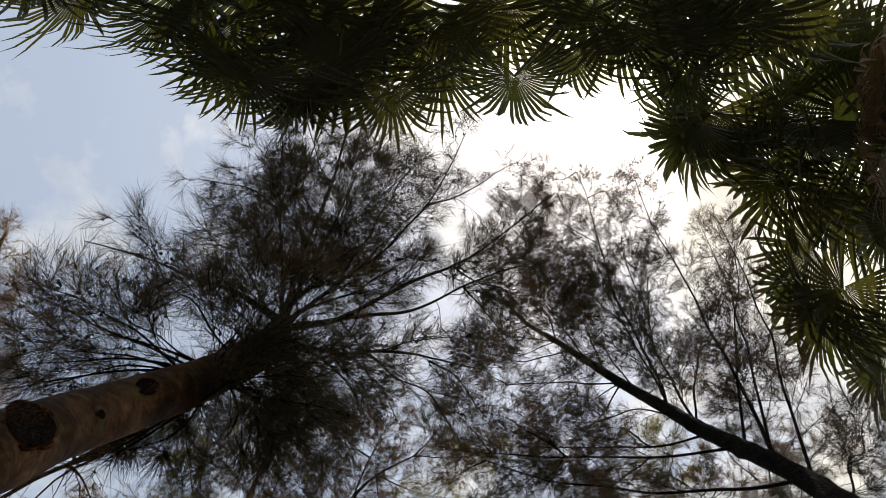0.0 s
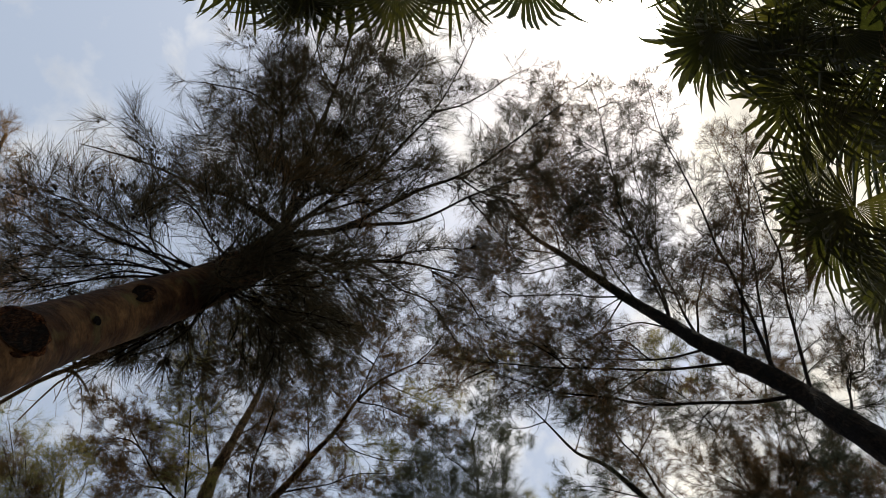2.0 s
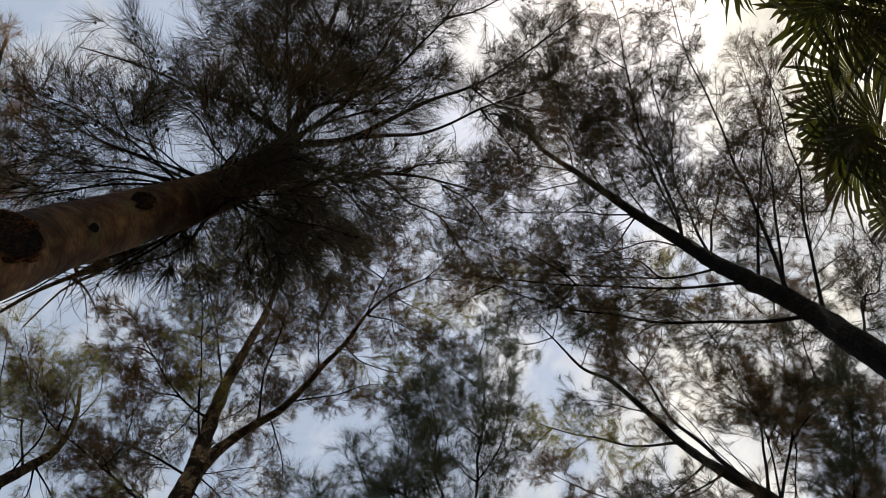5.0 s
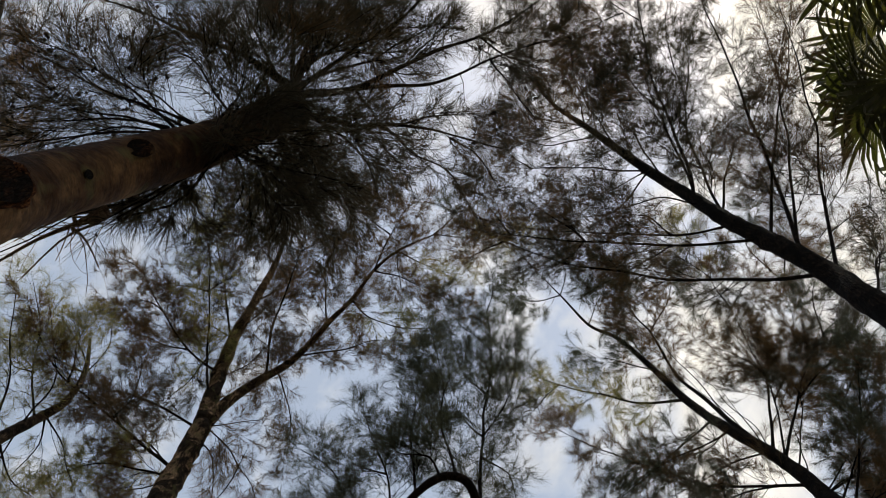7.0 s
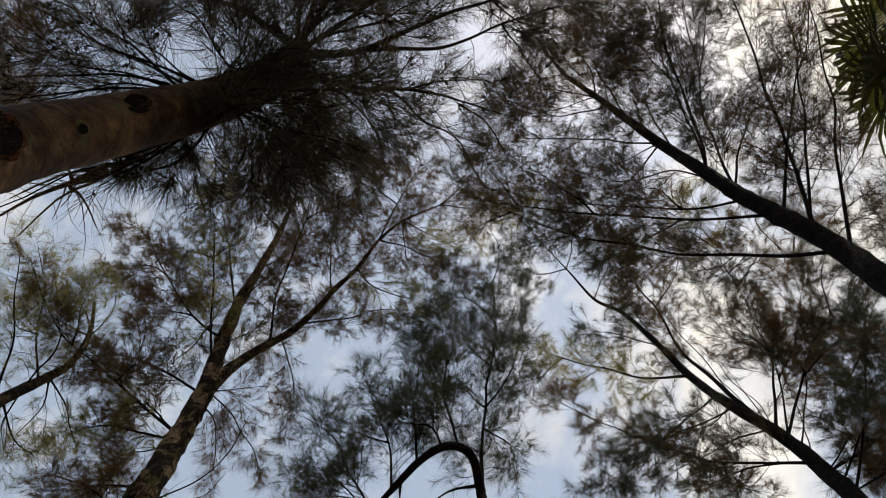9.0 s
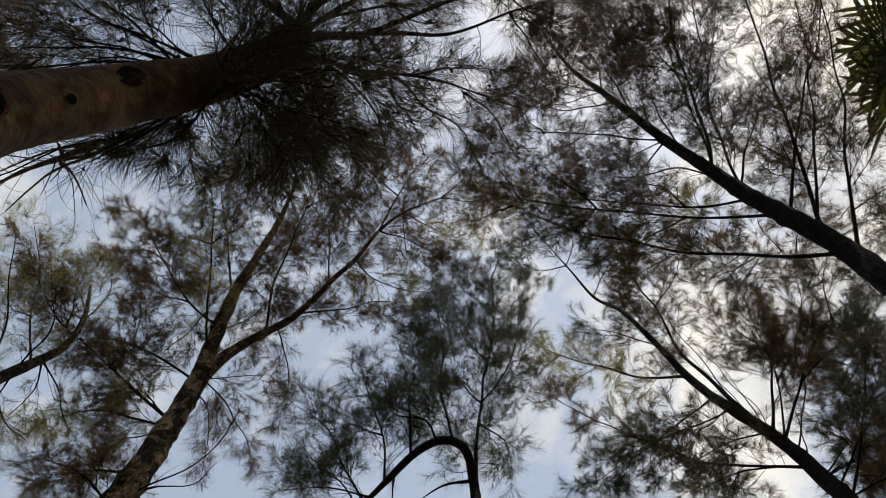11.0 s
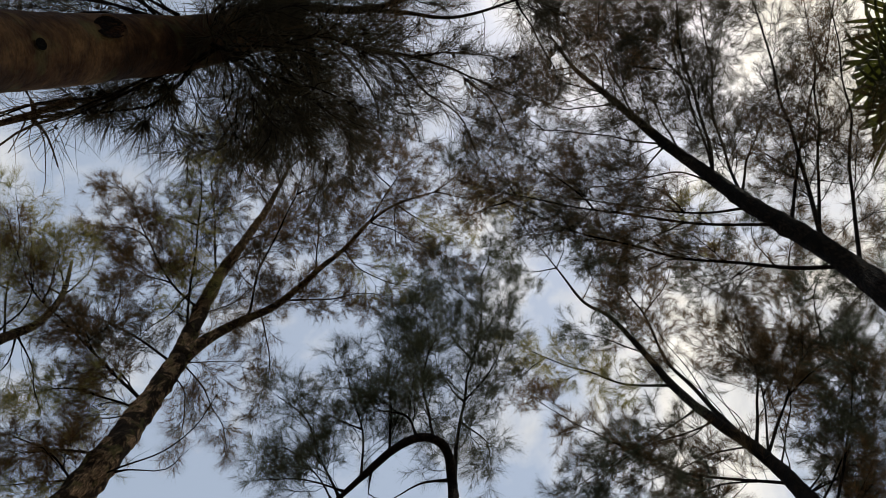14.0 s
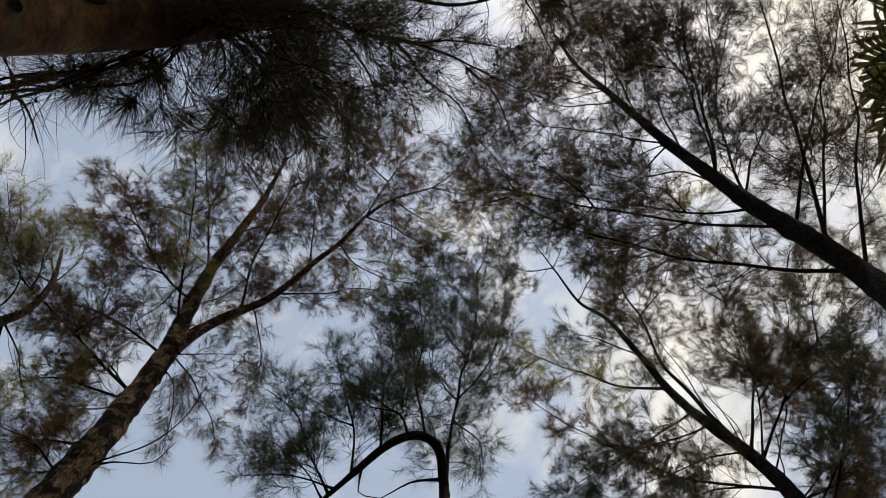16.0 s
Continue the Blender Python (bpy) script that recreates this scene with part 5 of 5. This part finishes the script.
limb(tree_f, 0.010, 'dry', (-6.43, 1.07, 10.80), (-6.19, 1.03, 11.12), (-6.12, 1.00, 11.20))


# ---- fan palms ----
def fan_blade(radius, spread, count, split, cup, droop, seed):
    """A pleated fan of folded segments, joined near the stalk and free towards drooping tips. It opens along +y, its face to +z."""
    r = np.random.default_rng(seed)
    rows = np.array([0.03, 0.2, split, split + (1 - split) * 0.38, split + (1 - split) * 0.72, 1.0])
    verts, quads, tris = [], [], []
    pitch = spread / count
    fold_down = r.uniform(0.05, 0.5)
    for s in range(count):
        mid = -spread / 2 + (s + 0.5) * pitch
        reach = radius * (0.78 + 0.22 * math.cos(mid * 0.6)) * r.uniform(0.82, 1.08)
        sway, sag, lift = r.normal(0, 0.05), droop * r.uniform(0.4, 1.7), r.normal(0, 0.012)
        start = len(verts)
        for i, f in enumerate(rows):
            free = max(0.0, (f - split) / (1 - split))
            half = pitch * 0.5 if f <= split else pitch * 0.5 * split / f * (1 + 0.7 * free) * (1 - free**1.8)
            a = mid + sway * free
            d = f * radius * 0.9 if f <= split else radius * 0.9 * split + (reach - radius * 0.9 * split) * free
            z = cup * d * d / radius + lift * free * radius * 3 - sag * free**2 * radius * 0.5
            d *= 1 - 0.12 * sag * free**2
            z -= fold_down * d * abs(math.sin(a * 0.5)) ** 1.5
            for side in (-1, 0, 1):
                w = a + side * half
                fold = 0.0 if side == 0 else 0.30 * half * d
                verts.append((math.sin(w) * d, math.cos(w) * d, z + fold))
        for i in range(len(rows) - 1):
            o = start + i * 3
            quads += [(o, o + 1, o + 4, o + 3), (o + 1, o + 2, o + 5, o + 4)]
    return verts, quads, tris


def fan_palm(label, crown, lean, trunk_radius, size):
    palm = tagged(new("fan_palm"), label, "palm", "fan palms")
    palm.location = (crown[0] + lean[0], crown[1] + lean[1], 0)
    line = smooth_line([(0, 0, -0.02), (-0.5 * lean[0], -0.5 * lean[1], crown[2] * 0.5), (-lean[0], -lean[1], crown[2])], 0.06)
    rings = 1 + 0.05 * np.abs(np.sin(np.arange(len(line)) * 0.9))
    radii = trunk_radius * rings * (1 + 0.5 * np.exp(-line[:, 2] / 0.3))
    part("trunk", mesh_of("trunk", *tube(line, radii, 18, 0.05), PALM_BARK), palm)
    palm["crown"], palm["size"] = crown, size
    return palm


def fan_leaf(palm, hub, toward, radius, face, seed, dry=False):
    """A stalk from the crown to the hub, and a fan there that points toward a place. face: how far its plane is tipped."""
    base = Vector(palm.location)
    crown, hub, toward = Vector(palm["crown"]), Vector(hub), Vector(toward)
    r = random.Random(seed)
    mid = (crown + hub) / 2 + Vector((0, 0, 0.18 * (hub - crown).length))
    line = smooth_line([tuple(crown - base), tuple(mid - base), tuple(hub - base)], 0.08)
    frond = new("leaf")
    frond.parent = palm
    stalk = tube(line, np.linspace(0.022, 0.010, len(line)) * palm["size"], 6)
    part("stalk", mesh_of("stalk", *stalk, STALK if not dry else FAN_DRY), frond)
    y = (toward - hub).normalized()
    up = Vector((0, 0, 1)) - y * y.z
    if up.length < 0.05:
        up = Vector((1, 0, 0))
    up = Matrix.Rotation(radians(face), 3, y) @ up.normalized()
    x = y.cross(up).normalized()
    m = Matrix((x, y, up)).transposed().to_4x4()
    m.translation = hub - base
    blade = fan_blade(radius, radians(r.uniform(210, 290)), r.randint(28, 38), r.uniform(0.30, 0.44), r.uniform(-0.10, 0.12), r.uniform(0.2, 0.75), seed)
    ob = part("blade", mesh_of("blade", *blade, FAN_DRY if dry else FAN, False), frond)
    ob.matrix_basis = m
    return frond


def upper_leaves(palm, count, size, side, seed):
    """The younger leaves that stand up and outwards over the crown."""
    r = random.Random(seed)
    c = Vector(palm["crown"])
    for n in range(count):
        a = math.atan2(c.y, c.x) + radians(side) * (2 * (n + r.uniform(0.1, 0.9)) / count - 1)
        far, high = r.uniform(0.3, 1.1) * palm["size"], r.uniform(0.15, 0.9) * palm["size"]
        hub = c + Vector((math.cos(a) * far, math.sin(a) * far, high))
        toward = hub + Vector((math.cos(a), math.sin(a), r.uniform(-0.5, 0.5)))
        fan_leaf(palm, hub, toward, size * palm["size"] * r.uniform(0.85, 1.1), r.uniform(-20, 20), seed + n + 1)



palm_one = fan_palm('tall fan palm with a dense crown of backlit green leaves', (-1.14, -3.32, 9.84), (0.1, -0.25), 0.15, 1.6)
fan_leaf(palm_one, (-3.99, -2.67, 9.36), (-3.94, -1.73, 8.88), 1.13, 10, 12)
fan_leaf(palm_one, (-4.48, -2.95, 9.36), (-4.55, -2.24, 9.04), 1.05, -15, 13)
fan_leaf(palm_one, (-3.06, -2.45, 9.36), (-3.12, -1.49, 8.88), 1.13, 10, 14)
fan_leaf(palm_one, (-3.50, -3.06, 9.68), (-3.55, -2.16, 9.20), 1.17, 0, 15)
fan_leaf(palm_one, (-2.05, -1.67, 9.04), (-2.27, -0.87, 8.56), 0.94, 0, 16)
fan_leaf(palm_one, (-2.24, -1.74, 9.52), (-2.30, -2.38, 10.00), 0.84, 10, 17)
fan_leaf(palm_one, (-1.60, -1.50, 9.20), (-1.68, -0.78, 8.72), 0.96, 5, 18)
fan_leaf(palm_one, (-2.55, -2.38, 9.52), (-2.76, -1.62, 9.20), 1.15, -10, 19)
fan_leaf(palm_one, (-1.14, -1.90, 9.36), (-1.21, -1.05, 9.04), 1.13, 5, 20)
fan_leaf(palm_one, (-0.56, -1.53, 9.04), (-0.44, -0.65, 8.56), 0.97, 0, 21)
fan_leaf(palm_one, (-1.47, -2.60, 9.84), (-1.44, -1.65, 9.68), 1.27, 10, 22)
fan_leaf(palm_one, (-0.87, -2.47, 9.84), (-0.65, -1.62, 9.52), 1.19, 10, 23)
fan_leaf(palm_one, (-0.02, -1.80, 9.20), (0.22, -1.03, 8.88), 0.96, 0, 24)
fan_leaf(palm_one, (-0.56, -2.97, 10.16), (-0.15, -2.18, 10.00), 1.32, 0, 25)
fan_leaf(palm_one, (-2.23, -3.04, 10.00), (-2.52, -2.34, 9.84), 1.29, 0, 26)
fan_leaf(palm_one, (-2.91, -2.99, 9.84), (-3.12, -2.29, 9.68), 1.19, 10, 27)
fan_leaf(palm_one, (0.12, -2.65, 10.00), (0.51, -1.94, 9.84), 1.21, -10, 28)
fan_leaf(palm_one, (-1.18, -2.29, 9.68), (-1.08, -1.40, 9.36), 1.17, -10, 29)
fan_leaf(palm_one, (-1.48, -1.68, 9.20), (-1.48, -0.91, 8.88), 0.96, 0, 30)
fan_leaf(palm_one, (-2.38, -2.02, 9.36), (-2.59, -1.35, 9.04), 0.98, 0, 31)
fan_leaf(palm_one, (-0.15, -2.29, 9.68), (0.11, -1.53, 9.36), 1.09, 5, 32)
fan_leaf(palm_one, (-1.33, -4.34, 10.80), (-1.35, -5.51, 10.96), 1.32, 0, 33)
fan_leaf(palm_one, (-2.34, -4.33, 10.48), (-3.13, -4.94, 10.32), 1.28, 0, 34)
fan_leaf(palm_one, (-0.23, -4.33, 10.48), (0.46, -4.94, 10.32), 1.28, 0, 35)
upper_leaves(palm_one, 18, 0.64, 85, 1750)

palm_two = fan_palm('fan palm with broad dark leaves hanging beside the sky', (5.76, -1.40, 11.08), (-0.1, -0.1), 0.17, 1.9)
fan_leaf(palm_two, (3.12, -1.36, 10.32), (2.50, -0.52, 9.75), 1.22, 5, 36)
fan_leaf(palm_two, (3.39, -1.53, 10.51), (3.13, -0.58, 10.13), 1.11, -10, 37)
fan_leaf(palm_two, (3.15, -1.25, 10.51), (2.42, -1.22, 10.32), 0.94, 0, 38)
fan_leaf(palm_two, (3.83, -1.38, 10.70), (3.54, -0.59, 10.32), 1.05, 10, 39)
fan_leaf(palm_two, (4.72, -1.22, 10.89), (4.40, -0.11, 10.51), 1.43, 0, 40)
fan_leaf(palm_two, (4.24, -0.66, 10.32), (3.46, -0.10, 9.94), 1.26, 10, 41)
fan_leaf(palm_two, (4.12, -0.91, 10.70), (3.54, -0.24, 10.32), 1.05, 0, 42)
fan_leaf(palm_two, (4.37, 0.58, 10.13), (3.66, 1.22, 9.75), 1.15, 5, 43)
fan_leaf(palm_two, (4.55, 0.97, 9.94), (4.04, 1.77, 9.56), 1.08, 0, 44)
fan_leaf(palm_two, (4.60, 0.17, 10.32), (3.54, 0.37, 9.94), 1.34, -5, 45)
fan_leaf(palm_two, (4.85, 0.65, 10.13), (4.33, 1.70, 9.56), 1.35, 0, 46)
fan_leaf(palm_two, (5.22, -0.62, 10.70), (4.88, 0.31, 10.32), 1.49, 0, 47)
fan_leaf(palm_two, (5.52, 1.37, 10.32), (4.76, 1.65, 9.94), 1.09, 0, 48)
fan_leaf(palm_two, (5.34, 1.61, 10.13), (4.69, 2.29, 9.56), 1.15, 5, 49)
fan_leaf(palm_two, (4.67, -1.73, 11.27), (4.13, -1.96, 11.27), 1.11, 10, 50)
fan_leaf(palm_two, (5.21, -2.04, 11.27), (4.74, -2.27, 11.27), 1.11, -5, 51)
fan_leaf(palm_two, (6.09, -2.31, 11.46), (5.61, -2.78, 11.46), 1.32, 0, 52)
fan_leaf(palm_two, (5.69, -0.11, 10.51), (5.12, 0.45, 10.13), 1.28, 0, 53)
fan_leaf(palm_two, (5.52, -2.03, 10.51), (5.02, -2.42, 10.13), 1.03, 0, 54, True)
fan_leaf(palm_two, (5.42, -1.43, 10.32), (4.69, -1.40, 9.75), 1.01, 20, 55, True)
fan_leaf(palm_two, (5.50, -0.73, 10.32), (4.66, -0.42, 9.56), 1.09, -20, 56, True)
fan_leaf(palm_two, (5.32, -1.08, 10.32), (4.46, -0.74, 9.56), 1.01, 0, 57, True)
fan_leaf(palm_two, (5.62, -1.78, 10.32), (4.96, -2.01, 9.56), 1.01, 30, 58, True)
fan_leaf(palm_two, (4.77, -1.49, 10.70), (4.17, -0.80, 10.32), 1.22, 15, 59)
fan_leaf(palm_two, (5.46, -1.59, 10.89), (4.86, -2.03, 10.89), 1.25, 0, 60)
fan_leaf(palm_two, (7.60, -1.45, 12.03), (8.84, -1.45, 12.03), 1.49, 0, 61)
fan_leaf(palm_two, (7.41, -2.60, 12.03), (8.39, -3.42, 12.03), 1.49, 0, 62)
fan_leaf(palm_two, (7.21, -0.12, 11.46), (8.09, 0.50, 11.27), 1.42, 0, 63)
upper_leaves(palm_two, 14, 0.64, 85, 3150)

palm_three = fan_palm('fan palm with a dark crown in front of the sun', (2.21, -3.45, 9.84), (0.05, -0.2), 0.15, 1.6)
fan_leaf(palm_three, (0.75, -1.64, 8.88), (0.78, -0.77, 8.40), 0.92, 0, 64)
fan_leaf(palm_three, (1.41, -2.02, 9.36), (1.48, -1.29, 9.04), 0.90, 0, 65)
fan_leaf(palm_three, (1.95, -2.38, 9.52), (1.88, -1.50, 9.20), 1.11, 0, 66)
fan_leaf(palm_three, (2.46, -2.25, 9.52), (2.49, -1.37, 9.20), 1.07, 5, 67)
fan_leaf(palm_three, (2.90, -2.25, 9.52), (2.98, -1.44, 9.20), 1.15, -5, 68)
fan_leaf(palm_three, (3.34, -2.49, 9.68), (3.54, -1.68, 9.52), 1.17, 0, 69)
fan_leaf(palm_three, (0.77, -2.66, 9.84), (0.43, -1.97, 9.68), 1.19, 0, 70)
fan_leaf(palm_three, (1.63, -2.86, 9.84), (1.47, -2.04, 9.68), 1.19, 0, 71)
fan_leaf(palm_three, (2.53, -3.05, 10.00), (2.55, -2.14, 9.84), 1.29, 0, 72)
fan_leaf(palm_three, (3.13, -3.05, 10.00), (3.47, -2.34, 9.84), 1.21, 0, 73)
fan_leaf(palm_three, (3.93, -2.60, 9.84), (4.19, -1.97, 9.68), 1.11, 0, 74)
fan_leaf(palm_three, (2.61, -1.74, 9.20), (2.57, -1.14, 8.88), 0.81, 10, 75)
fan_leaf(palm_three, (2.42, -4.62, 10.64), (2.41, -5.68, 10.64), 1.30, 0, 76)
fan_leaf(palm_three, (1.32, -4.33, 10.48), (0.46, -4.80, 10.32), 1.28, 0, 77)
fan_leaf(palm_three, (3.43, -4.33, 10.48), (4.27, -4.81, 10.32), 1.28, 0, 78)
upper_leaves(palm_three, 14, 0.64, 85, 3900)
